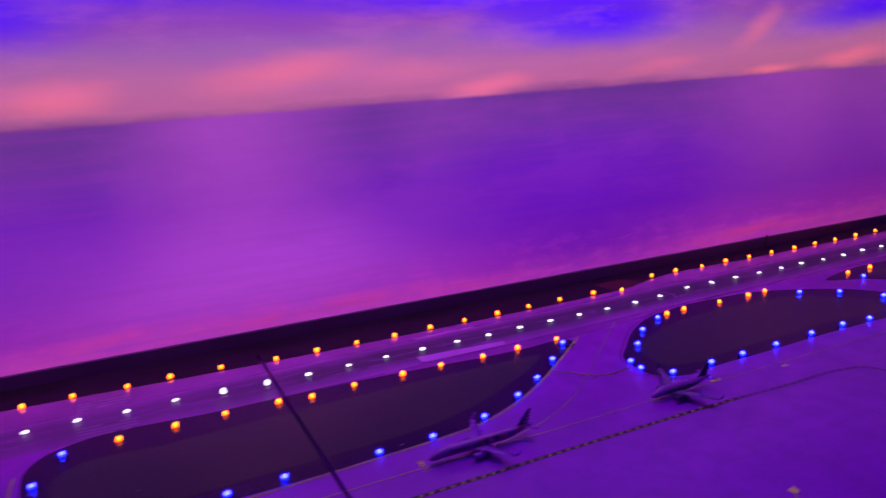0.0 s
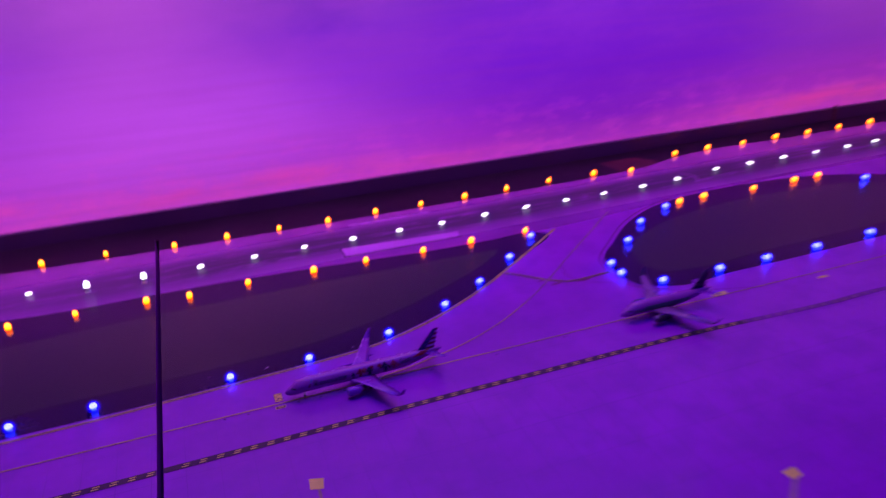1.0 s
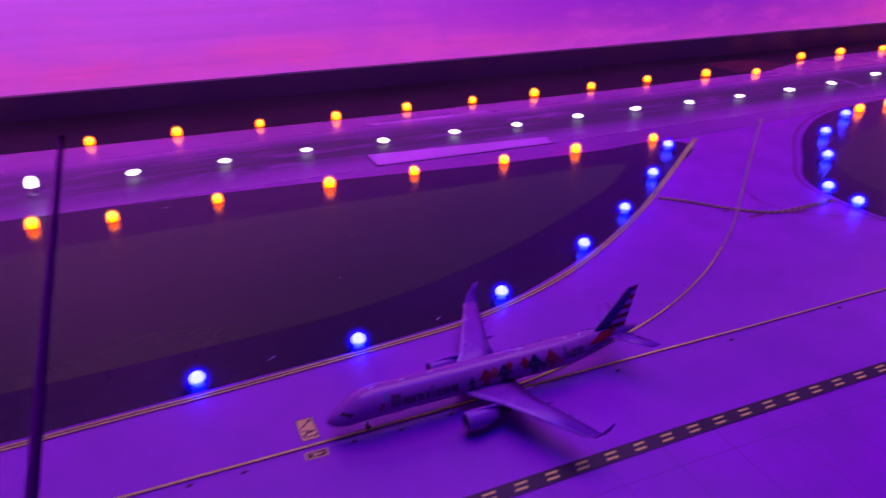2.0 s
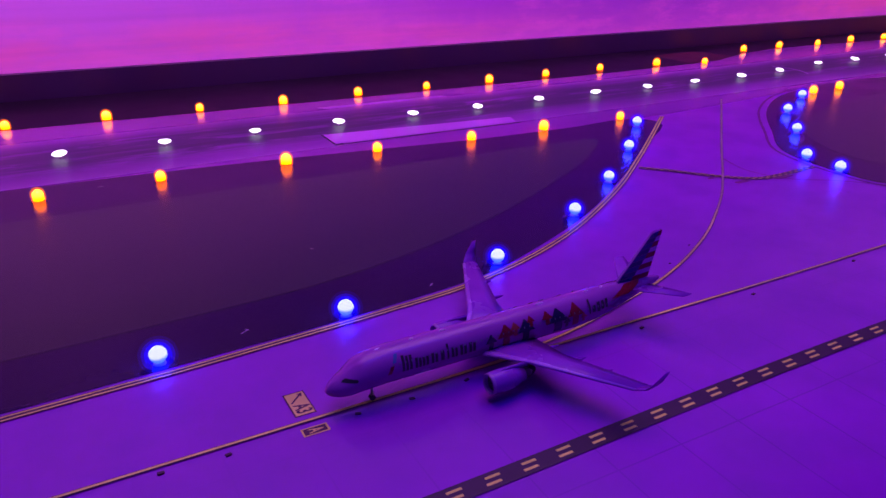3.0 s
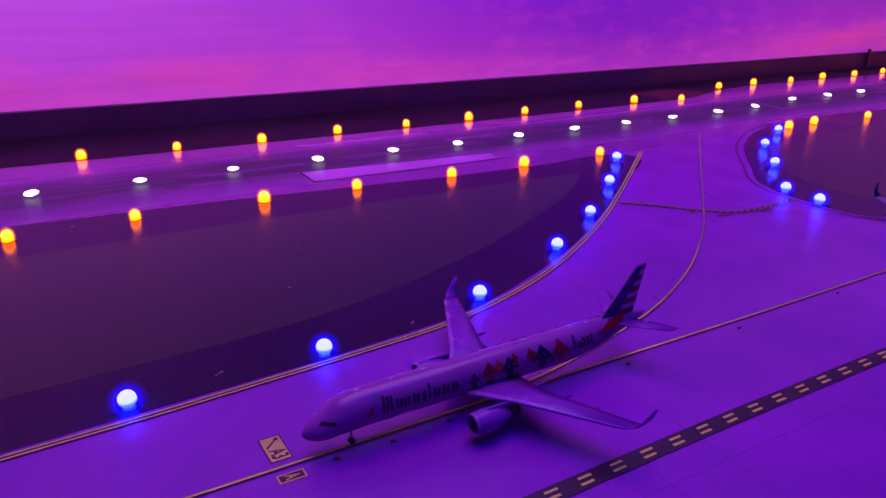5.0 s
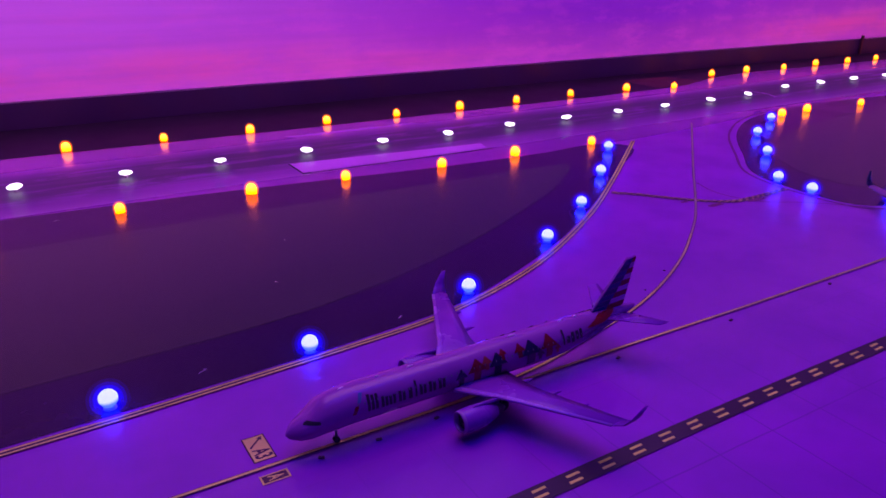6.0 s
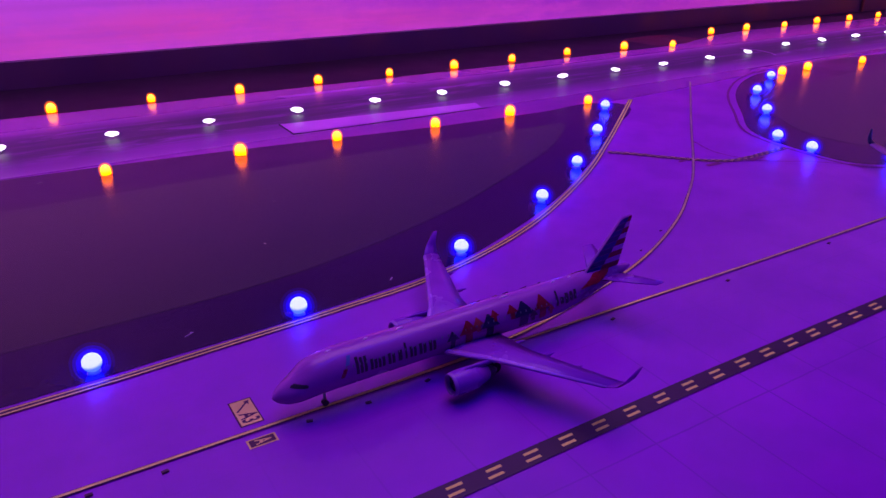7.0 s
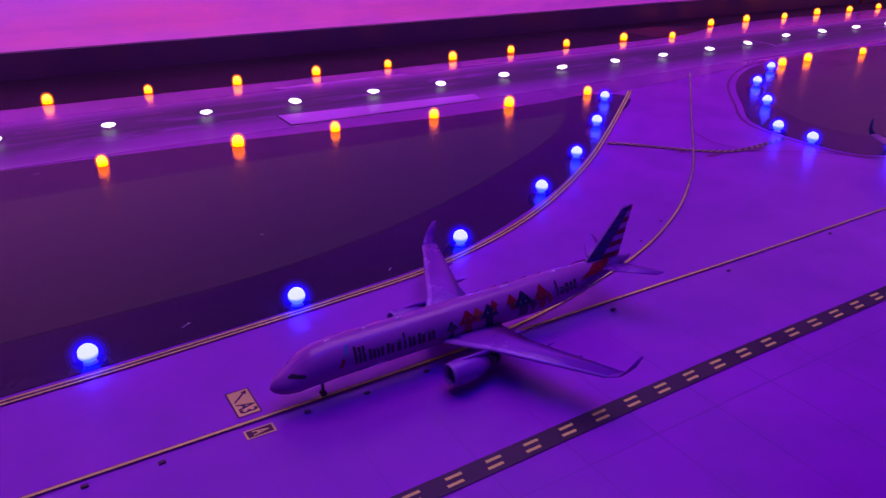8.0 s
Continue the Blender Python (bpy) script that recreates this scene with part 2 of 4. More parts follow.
def lamp_material(name, low, high, strength, bottom, top):
    """A lit lens, deeper in colour at its foot than at its crown."""
    n = Nodes(name, 0.25, 0.5)
    z = n.xyz()[2]
    n.glow(n.mix(n.span(z, bottom, top), low, high), strength)
    return n.colour(low)


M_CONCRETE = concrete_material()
M_RUNWAY = runway_material()
M_TURF = turf_material()
M_ASPHALT = worn("verge_print", (0.0175, 0.0018, 0.033), 0.20, 0.22, 12, 120, 0.3, 0.00004)
M_ROAD = worn("road_print", (0.02326, 0.00486, 0.026), 0.44, 0.5, 20, 300)
M_ROAD_FADED = worn("faded_road_print", (0.155, 0.008, 0.24), 0.40, 0.4, 20, 300)
M_SKIRT = worn("dark_skirting_paint", (0.022, 0.0025, 0.056), 0.36, 0.45, 8, 120, 0.15)
M_FAR_STRIP = worn("far_strip_print", (0.012, 0.002, 0.018), 0.5, 0.10, 10, 260)
M_YELLOW = worn("yellow_print", (0.78, 0.76, 0.17), 0.6, 0.15, 40, 500, 0.15)
M_YELLOW_WORN = worn("worn_yellow_print", (0.58, 0.52, 0.20), 0.6, 0.15, 40, 300, 0.2)
M_YELLOW_FADED = worn("faded_yellow_print", (0.36, 0.28, 0.22), 0.6, 0.15, 40, 300, 0.25)
M_WHITE_MARK = worn("white_print", (0.80, 0.88, 0.15), 0.6, 0.15, 40, 500, 0.12)
M_STRIP = worn("pale_touchdown_print", (0.46, 0.085, 0.60), 0.36, 0.5, 20, 300, 0.12)
M_THRESHOLD_PALE = worn("worn_touchdown_print", (0.36, 0.062, 0.50), 0.36, 0.5, 60, 300, 0.25)
M_THRESHOLD = worn("faint_threshold_print", (0.1938, 0.0459, 0.3), 0.3, 0.5, 40, 300, 0.2)
M_BLACK = worn("black_print", (0.05814, 0.0108, 0.03), 0.42, 0.4, 40, 500, 0.2)
M_EDGE = worn("worn_black_print", (0.11, 0.010, 0.13), 0.42, 0.4, 60, 500, 0.3)
M_PATCH = worn("patch_print", (0.060, 0.005, 0.026), 0.55, 0.15, 30, 300)
M_SMUDGE = worn("smudge_print", (0.22, 0.022, 0.16), 0.4, 0.3, 300, 900, 0.3)
M_DUST = worn("dust", (0.30, 0.20, 0.32), 0.8, 0.2, 100, 900)
M_BOARD = worn("board_edge", (0.025, 0.016, 0.030), 0.7, 0.3, 10, 90)
M_WALL = worn("room_paint", (0.12, 0.11, 0.13), 0.8, 0.3, 2, 40, 0.1)
M_FLOOR = worn("room_floor", (0.10, 0.09, 0.10), 0.6, 0.4, 2, 40, 0.2)
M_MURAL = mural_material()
M_ORANGE = lamp_material("amber_lens", (1.0, 0.080, 0.0), (1.0, 0.155, 0.012), 14.0, 0.0012, 0.0042)
M_AMBER_SHELL = shell_material("amber_shell", (1.0, 0.16, 0.0), 2.4, 0.84, (0.0032, 0.0030, 0.0050))
# glow added round the blue bulbs as a shell, no real part of them
M_BLUE_HALO = shell_material("blue_halo", (0.0, 0.0, 1.0), 19.0, 0.98, (0.0028, 0.0026, 0.0058))
M_BLUE = lamp_material("blue_lens", (0.003, 0.006, 1.0), (0.024, 0.025, 1.0), 38.0, 0.0022, 0.0036)
M_WHITE_LAMP = lamp_material("white_lens", (0.95, 0.95, 1.0), (1.0, 1.0, 1.0), 2.2, 0.0, 0.003)
M_DARK_COLLAR = worn("dark_lamp_collar", (0.16, 0.03, 0.22), 0.5, 0.3, 200, 2000, 0.1)
M_COLLAR = worn("lamp_collar", (0.55, 0.55, 0.60), 0.35, 0.5, 200, 2000, 0.1)

# ---- builders ----
from mathutils.geometry import delaunay_2d_cdt

SEAM_WEST, SEAM_EAST = -0.1338, -0.1300     # open joint between two table boards


def mesh_object(name, bm, material, parent=None, label=""):
    data = bpy.data.meshes.new(name)
    bm.normal_update()
    bm.to_mesh(data)
    bm.free()
    for m in material if isinstance(material, (list, tuple)) else (material,):
        data.materials.append(m)
    ob = new(name, data)
    ob.parent = parent
    if label:
        ob["label"] = label
    return ob


def part(name, bm, material, parent, label="", smooth=True):
    if smooth:
        for f in bm.faces:
            f.smooth = True
    return mesh_object(name, bm, material, parent, label)


def share(name, ob, m, parent):
    """Another object on the same mesh."""
    c = new(name, ob.data)
    c.parent = parent
    c.matrix_basis = m
    return c


def add_box(bm, x0, x1, y0, y1, z0, z1):
    v = [bm.verts.new(p) for p in ((x0, y0, z0), (x1, y0, z0), (x1, y1, z0), (x0, y1, z0), (x0, y0, z1), (x1, y0, z1), (x1, y1, z1), (x0, y1, z1))]
    for i in ((3, 2, 1, 0), (4, 5, 6, 7), (0, 1, 5, 4), (1, 2, 6, 5), (2, 3, 7, 6), (3, 0, 4, 7)):
        bm.faces.new([v[k] for k in i])


def clip_side(poly, x, keep_west):
    out = []
    for (ax, ay), (bx, by) in zip(poly, poly[1:] + poly[:1]):
        a_in, b_in = (ax <= x, bx <= x) if keep_west else (ax >= x, bx >= x)
        if a_in:
            out.append((ax, ay))
        if a_in != b_in:
            k = (x - ax) / (bx - ax)
            out.append((x, ay + k * (by - ay)))
    return out


def sheet(name, polys, z, material, label, category="marking"):
    """Flat print laid on the boards, cut at the open joint."""
    bm = bmesh.new()
    for poly in polys:
        xs = [p[0] for p in poly]
        pieces = [poly] if min(xs) > SEAM_EAST or max(xs) < SEAM_WEST else [clip_side(poly, SEAM_WEST, True), clip_side(poly, SEAM_EAST, False)]
        for piece in pieces:
            if len(piece) > 2:
                area = sum(a[0] * b[1] - b[0] * a[1] for a, b in zip(piece, piece[1:] + piece[:1]))
                piece = piece if area > 0 else piece[::-1]
                if len(piece) > 4:
                    points, _, tris = delaunay_2d_cdt([Vector(p) for p in piece], [], [list(range(len(piece)))], 1, 1e-6)[:3]
                else:
                    points, tris = [Vector(p) for p in piece], [(0, 1, 2, 3)[:len(piece)]]
                verts = [bm.verts.new((p.x, p.y, z * 0.5)) for p in points]
                for tri in tris:
                    bm.faces.new([verts[k] for k in tri])
    bm.normal_update()
    bmesh.ops.reverse_faces(bm, faces=[f for f in bm.faces if f.normal.z < 0])
    return tagged(mesh_object(name, bm, material), label, category, kind="structure")


def smooth_line(points, steps=8, closed=False):
    """A smooth line through points, paced by the distance between them."""
    n, out = len(points), []
    pts = [Vector(p) for p in points]

    def slope(i):
        a, b, c = (pts[(i - 1) % n], pts[i % n], pts[(i + 1) % n]) if closed else (pts[max(i - 1, 0)], pts[i], pts[min(i + 1, n - 1)])
        h, k = (b - a).length, (c - b).length
        if h < 1e-9 or k < 1e-9:
            return (c - a) / max(h + k, 1e-9)
        return ((b - a) / h * k + (c - b) / k * h) / (h + k)

    for i in range(n if closed else n - 1):
        j = (i + 1) % n
        h = (pts[j] - pts[i]).length
        a, b = slope(i) * h, slope(j) * h
        for s in range(steps):
            t = s / steps
            p = pts[i] * (2 * t ** 3 - 3 * t * t + 1) + a * (t ** 3 - 2 * t * t + t) + pts[j] * (3 * t * t - 2 * t ** 3) + b * (t ** 3 - t * t)
            out.append((p.x, p.y))
    return out if closed else out + [tuple(points[-1])]


def offset_line(line, d):
    out = []
    for i, (x, y) in enumerate(line):
        (ax, ay), (bx, by) = line[max(i - 1, 0)], line[min(i + 1, len(line) - 1)]
        k = math.hypot(bx - ax, by - ay) or 1
        out.append((x - (by - ay) / k * d, y + (bx - ax) / k * d))
    return out


def ribbon(line, width, shift=0.0):
    """Quads along a line."""
    a, b = offset_line(line, shift + width / 2), offset_line(line, shift - width / 2)
    return [[b[i], b[i + 1], a[i + 1], a[i]] for i in range(len(line) - 1)]


# ---- the room and the table ----
def box_object(name, x0, x1, y0, y1, z0, z1, material, label, category, kind="structure"):
    bm = bmesh.new()
    add_box(bm, x0, x1, y0, y1, z0, z1)
    return tagged(mesh_object(name, bm, material), label, category, kind=kind)


box_object("floor", -1.7, 2.7, -1.5, 0.45, -0.85, -0.80, M_FLOOR, "dark smooth floor of the dim display room", "floor")
box_object("ceiling", -1.7, 2.7, -1.5, 0.45, 1.50, 1.60, M_WALL, "plain painted ceiling of the dim room", "ceiling")
box_object("wall_north", -1.7, 2.7, 0.35, 0.45, -0.80, 1.50, M_WALL, "plain painted wall behind the backdrop", "wall")
box_object("wall_south", -1.7, 2.7, -1.5, -1.4, -0.80, 1.50, M_WALL, "plain painted wall of the dim room", "wall")
box_object("wall_west", -1.7, -1.6, -1.4, 0.35, -0.80, 1.50, M_WALL, "plain painted wall of the dim room", "wall")
box_object("wall_east", 2.6, 2.7, -1.4, 0.35, -0.80, 1.50, M_WALL, "plain painted wall of the dim room", "wall")


def table_board(x0, x1):
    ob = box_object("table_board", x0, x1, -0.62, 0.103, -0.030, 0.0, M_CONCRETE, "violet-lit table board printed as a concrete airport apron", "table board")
    ob["group"] = "table boards"
    return ob


table_board(-1.10, SEAM_WEST)
table_board(SEAM_EAST, 2.20)
box_object("table_frame", -1.10, 2.20, -0.60, 0.20, -0.80, -0.032, M_BOARD, "dark closed base under the table boards", "table base")


def slant_box(name, x0, x1, near, far, z0, z1, material, label, category):
    """A long upright along the backdrop, which stands slightly askew to the runway."""
    bm = bmesh.new()
    add_box(bm, x0, x1, 0, 1, z0, z1)
    for v in bm.verts:
        v.co.y = 0.15 - 0.035 * v.co.x + (far if v.co.y > 0.5 else near)
    return tagged(mesh_object(name, bm, material), label, category, kind="structure")


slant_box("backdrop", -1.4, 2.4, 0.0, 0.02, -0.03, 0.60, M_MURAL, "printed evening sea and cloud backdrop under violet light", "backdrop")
slant_box("skirting", -1.4, 2.4, -0.006, -0.0005, -0.03, 0.0165, M_SKIRT, "dark glossy skirting along the backdrop", "skirting")
# dark strip of board between the runway boards and the skirting
bm = bmesh.new()
add_box(bm, -1.4, 2.4, 0, 1, -0.03, -0.0006)
for v in bm.verts:
    v.co.y = 0.1035 if v.co.y < 0.5 else 0.15 - 0.035 * v.co.x - 0.0065
tagged(mesh_object("rear_strip", bm, M_FAR_STRIP), "dark strip between runway and backdrop", "strip", kind="structure")

# ---- printed ground ----
FAR_EDGE = [(-1.10, 0.128), (-0.42, 0.0935), (-0.125, 0.0705), (0.0, 0.0650), (0.19, 0.0590), (0.36, 0.0575), (0.43, 0.0600), (0.50, 0.0780), (0.70, 0.0740), (1.05, 0.0660), (2.2, 0.04)]
NEAR_EDGE = [(2.2, -0.09), (1.05, -0.0600), (0.43, -0.0500), (0.22, -0.0650), (0.117, -0.0610), (0.06, -0.0545), (-0.023, -0.0455), (-0.10, -0.0405), (-0.36, -0.0350), (-1.10, -0.02)]
far_line = [(x, min(y, 0.1025)) for x, y in smooth_line(FAR_EDGE, 6)]
runway_outline = far_line + smooth_line(NEAR_EDGE, 6)
sheet("runway", [runway_outline], 0.0002, M_RUNWAY, "printed grey runway with dark rubber streaks", "runway")
strip_quads = [[a, b, (b[0], 0.1029), (a[0], 0.1029)] for a, b in zip(far_line, far_line[1:]) if b[0] - a[0] > 1e-5]
sheet("far_strip", strip_quads, 0.0003, M_FAR_STRIP, "dark printed grass strip beside the runway", "strip")

ISLAND_1 = [(-0.372, -0.045), (-0.355, -0.0365), (-0.20, -0.0380), (-0.10, -0.0405), (-0.023, -0.0455), (0.06, -0.0545), (0.117, -0.0610), (0.18, -0.0640), (0.228, -0.0655), (0.2345, -0.0700),
            (0.186, -0.1170), (0.138, -0.1530), (0.097, -0.1795), (0.062, -0.1965), (0.030, -0.2085), (-0.0135, -0.2145), (-0.075, -0.2185), (-0.20, -0.2225), (-0.30, -0.2190), (-0.355, -0.2000), (-0.385, -0.1600), (-0.393, -0.1100), (-0.389, -0.0680)]
TURF_1 = [(-0.352, -0.088), (-0.26, -0.0860), (-0.14, -0.0820), (-0.03, -0.0820), (0.09, -0.0850), (0.150, -0.0870), (0.176, -0.0905), (0.158, -0.1090), (0.105, -0.1420), (0.040, -0.1720), (-0.018, -0.1880), (-0.085, -0.1930), (-0.19, -0.1945), (-0.30, -0.1930), (-0.355, -0.1750), (-0.368, -0.1300), (-0.364, -0.1000)]
ISLAND_2 = [(0.2480, -0.1850), (0.2520, -0.1580), (0.2830, -0.1230), (0.3250, -0.0850), (0.3700, -0.0600), (0.4200, -0.0500), (0.50, -0.0490), (0.58, -0.0620), (0.647, -0.0950), (0.690, -0.1250), (0.716, -0.1650), (0.715, -0.2050), (0.690, -0.2260), (0.60, -0.2270), (0.50, -0.2255), (0.395, -0.2275), (0.338, -0.2270), (0.275, -0.2270), (0.252, -0.2120)]
TURF_2 = [(0.2780, -0.1750), (0.290, -0.1440), (0.342, -0.1080), (0.43, -0.0880), (0.53, -0.0900), (0.60, -0.1030), (0.648, -0.1400), (0.672, -0.1750), (0.668, -0.1960), (0.55, -0.2010), (0.38, -0.2040), (0.31, -0.2060), (0.284, -0.1980)]
ISLAND_3 = [(0.700, -0.0780), (0.760, -0.0600), (0.90, -0.0600), (1.20, -0.0680), (1.60, -0.08), (1.60, -0.21), (1.00, -0.215), (0.87, -0.2050), (0.80, -0.1500), (0.750, -0.1050)]
TURF_3 = [(0.78, -0.0900), (0.90, -0.0880), (1.20, -0.0950), (1.58, -0.105), (1.58, -0.185), (1.00, -0.19), (0.89, -0.1820), (0.83, -0.1350)]
for island, turf in ((ISLAND_1, TURF_1), (ISLAND_2, TURF_2), (ISLAND_3, TURF_3)):
    sheet("verge", [smooth_line(island, 6, True)], 0.0003, M_ASPHALT, "dark asphalt verge printed round a turf island", "verge")
    sheet("turf_panel", [smooth_line(turf, 6, True)], 0.0004, M_TURF, "dull olive printed turf between the taxiways", "turf")

sheet("joint_patch", [[(0.405, 0.0625), (0.440, 0.0600), (0.470, 0.0720), (0.452, 0.1028), (0.400, 0.1028)]], 0.0004, M_PATCH, "reddish brown patch where the boards meet", "patch")
# pale touchdown blocks and threshold stripes
sheet("touchdown_border", [[(0.0398, -0.0150), (0.045, -0.0148), (0.045, -0.0365), (0.1595, -0.0397), (0.1595, -0.0412), (0.0398, -0.0375)]], 0.00026, M_FAR_STRIP, "dark worn edge of a touchdown block")
sheet("touchdown_mark", [[(0.041, -0.0150), (0.160, -0.0270), (0.157, -0.0385), (0.041, -0.0350)]], 0.0003, M_STRIP, "pale lilac touchdown block printed on the runway")
sheet("touchdown_mark", [[(0.060, 0.0460), (0.150, 0.0435), (0.154, 0.0385), (0.066, 0.0395)]], 0.0003, M_THRESHOLD_PALE, "worn lilac touchdown block printed on the runway")
for side in (1, -1):
    for k in range(4):
        y = side * (0.022 + 0.0075 * k) + 0.018
        sheet("threshold_stripe", [[(-0.345, y), (-0.285, y - 0.003), (-0.285, y), (-0.345, y + 0.003)]], 0.0003, M_THRESHOLD, "thin pale threshold stripe on the runway")

# taxiway lines
edge_1 = smooth_line([(-0.40, -0.08), (-0.401, -0.13), (-0.388, -0.172), (-0.352, -0.208), (-0.30, -0.2245), (-0.20, -0.2268), (-0.104, -0.2225), (-0.079, -0.2215), (-0.049, -0.2195), (-0.0145, -0.2170), (0.015, -0.2140), (0.044, -0.2065), (0.080, -0.1915), (0.106, -0.1765), (0.1365, -0.1565), (0.170, -0.1310), (0.215, -0.0950), (0.248, -0.0680)], 8)
for name, width, shift, z, mat, label in (("edge_line_border", 0.0028, 0, 0.00045, M_BLACK, "black border under the double yellow edge line"),
                                          ("edge_line", 0.0006, 0.00075, 0.00055, M_YELLOW, "thin yellow taxiway edge line"),
                                          ("edge_line", 0.0006, -0.00075, 0.00055, M_YELLOW, "thin yellow taxiway edge line")):
    sheet(name, ribbon(edge_1, width, shift), z, mat, label)
edge_2 = smooth_line([(0.272, -0.2305), (0.250, -0.2170), (0.2445, -0.1880), (0.2490, -0.1560), (0.2800, -0.1200), (0.3220, -0.0815), (0.3650, -0.0580), (0.40, -0.0490)], 8)
sheet("edge_line_border", ribbon(edge_2, 0.0015), 0.00045, M_EDGE, "worn black border under a yellow edge line")
sheet("edge_line", ribbon(edge_2, 0.0006), 0.00055, M_SMUDGE, "thin faded brownish taxiway edge line")

centre = smooth_line([(-1.1, -0.2592), (-0.1, -0.2593), (0, -0.2590), (0.06, -0.2590), (0.12, -0.2593), (0.2, -0.2588), (0.45, -0.2590), (1.2, -0.2620)], 10)
lead = smooth_line([(-0.02, -0.2590), (0, -0.2584), (0.0162, -0.2567), (0.0295, -0.2547), (0.0423, -0.2519), (0.0571, -0.2478), (0.0758, -0.2425), (0.0939, -0.2355), (0.1108, -0.2273), (0.13, -0.2163), (0.1497, -0.2026), (0.168, -0.1888), (0.1905, -0.1691), (0.224, -0.1381), (0.2829, -0.0846), (0.3208, -0.0502)], 10)
for line, name in ((centre, "taxiway_line"), (lead, "lead_line")):
    border = ribbon(line, 0.0013)
    pale = [q for q in border if line is lead and q[0][0] > 0.150]
    sheet(name + "_border", [q for q in border if q not in pale], 0.0006 if line is lead else 0.00065, M_BLACK, "black border under a yellow taxi line")
    if pale:
        sheet(name + "_border", pale, 0.0006, M_EDGE, "worn black border under a faded taxi line")
    quads = ribbon(line, 0.0008)
    far = [q for q in quads if line is lead and q[0][0] > 0.150]
    worn_part = [q for q in quads if 0.095 < q[0][0] and q not in far]
    if worn_part:
        sheet(name, worn_part, 0.0007 if line is lead else 0.00075, M_YELLOW_WORN, "worn yellow taxi line with black borders")
    sheet(name, [q for q in quads if q not in far and q not in worn_part], 0.0007 if line is lead else 0.00075, M_YELLOW, "yellow taxi line with black borders")
    if far:
        sheet(name, far, 0.0007, M_YELLOW_FADED, "faded yellow taxi line with black borders")
faint = smooth_line([(0.213, -0.1480), (0.208, -0.1690), (0.214, -0.1850), (0.235, -0.2000), (0.27, -0.2330), (0.33, -0.2580)], 8)
sheet("exit_line", ribbon(faint, 0.0007), 0.0005, M_SMUDGE, "faint brownish exit line on the taxiway")

# holding line across the exit: black and yellow dashes
hold = smooth_line([(0.1616, -0.1412), (0.1705, -0.1494), (0.1791, -0.1595), (0.188, -0.1690), (0.1955, -0.1757), (0.2041, -0.1805), (0.217, -0.1815), (0.229, -0.1810), (0.244, -0.1800)], 12)
sheet("holding_line_border", ribbon(hold, 0.0036), 0.0005, M_BLACK, "black ground of the holding line")
quads = ribbon(hold, 0.0009, 0.0009) + ribbon(hold, 0.0009, -0.0009)
half = len(hold) - 1
for i in range(0, half - 3, 4):
    sheet("holding_dash", quads[i:i + 2] + quads[half + i + 2:half + i + 4], 0.00085, M_YELLOW_WORN, "short worn yellow dash of the holding line")

# service road with paired white dashes
road = smooth_line([(-1.1, -0.3000), (-0.20, -0.3000), (-0.03, -0.2990), (0.05, -0.2981), (0.13, -0.2983), (0.25, -0.2992), (0.36, -0.3048), (0.43, -0.3068), (0.462, -0.3160), (0.474, -0.3400), (0.468, -0.384)], 12)
surface = ribbon(road, 0.0052)
sheet("service_road", [q for q in surface if q[0][0] <= 0.285], 0.0005, M_ROAD, "narrow dark service road across the apron", "road")
sheet("faded_road", [q for q in surface if q[0][0] > 0.285], 0.0005, M_ROAD_FADED, "faded stretch of the service road on the apron", "road")


def along(line, start, pitch, count):
    """Places and directions at even steps along a line, from the first point past x = start."""
    pts, out, want, run = [p for p in line if p[0] >= start], [], 0.0, 0.0
    for (ax, ay), (bx, by) in zip(pts, pts[1:]):
        d = math.hypot(bx - ax, by - ay)
        while want <= run + d and len(out) < count:
            k = (want - run) / d
            out.append((ax + k * (bx - ax), ay + k * (by - ay), math.atan2(by - ay, bx - ax)))
            want += pitch
        run += d
    return out


def dash_mesh(material):
    bm = bmesh.new()
    for y in (0.0010, -0.0010):
        bm.faces.new([bm.verts.new((sx * 0.0020 + y * 0.35, y + sy * 0.00040, 0)) for sx, sy in ((-1, -1), (1, -1), (1, 1), (-1, 1))])
    data = bpy.data.meshes.new("road_dash")
    bm.to_mesh(data)
    bm.free()
    data.materials.append(material)
    return data


road_ob, faded_ob = bpy.data.objects["service_road"], bpy.data.objects["faded_road"]
dash_data, faded_dash = dash_mesh(M_WHITE_MARK), dash_mesh(M_YELLOW_FADED)
for x, y, a in along([(-0.4000, -0.3000)] + [p for p in road if p[0] > -0.4], -0.41, 0.01010, 92):
    if x > SEAM_EAST + 0.003 or x < SEAM_WEST - 0.003:
        ob = new("road_dash", dash_data if x < 0.285 else faded_dash)
        ob.parent = road_ob if x < 0.285 else faded_ob
        ob.matrix_basis = pose(x, y, 0.00030, 0, 0, math.degrees(a))

# stand marks on the apron
sheet("stand_mark", [[(-0.0510, -0.3425), (-0.0430, -0.3450), (-0.0446, -0.3540), (-0.0520, -0.3520)]], 0.0005, M_WHITE_MARK, "small yellow stand box printed on the apron")
sheet("stand_line", [[(-0.0480, -0.3530), (-0.0462, -0.3535), (-0.0520, -0.4600), (-0.0545, -0.4600)]], 0.0004, M_YELLOW_FADED, "faded yellow stand line printed on the apron")
sheet("stand_mark", [[(0.1915, -0.4440), (0.2010, -0.4425), (0.2000, -0.4500), (0.1930, -0.4515)]], 0.0005, M_WHITE_MARK, "small yellow stand box printed on the apron")
sheet("stand_line", [[(0.1935, -0.4500), (0.1960, -0.4510), (0.1560, -0.4900), (0.1520, -0.4880)]], 0.0004, M_YELLOW_FADED, "faded yellow stand line printed on the apron")
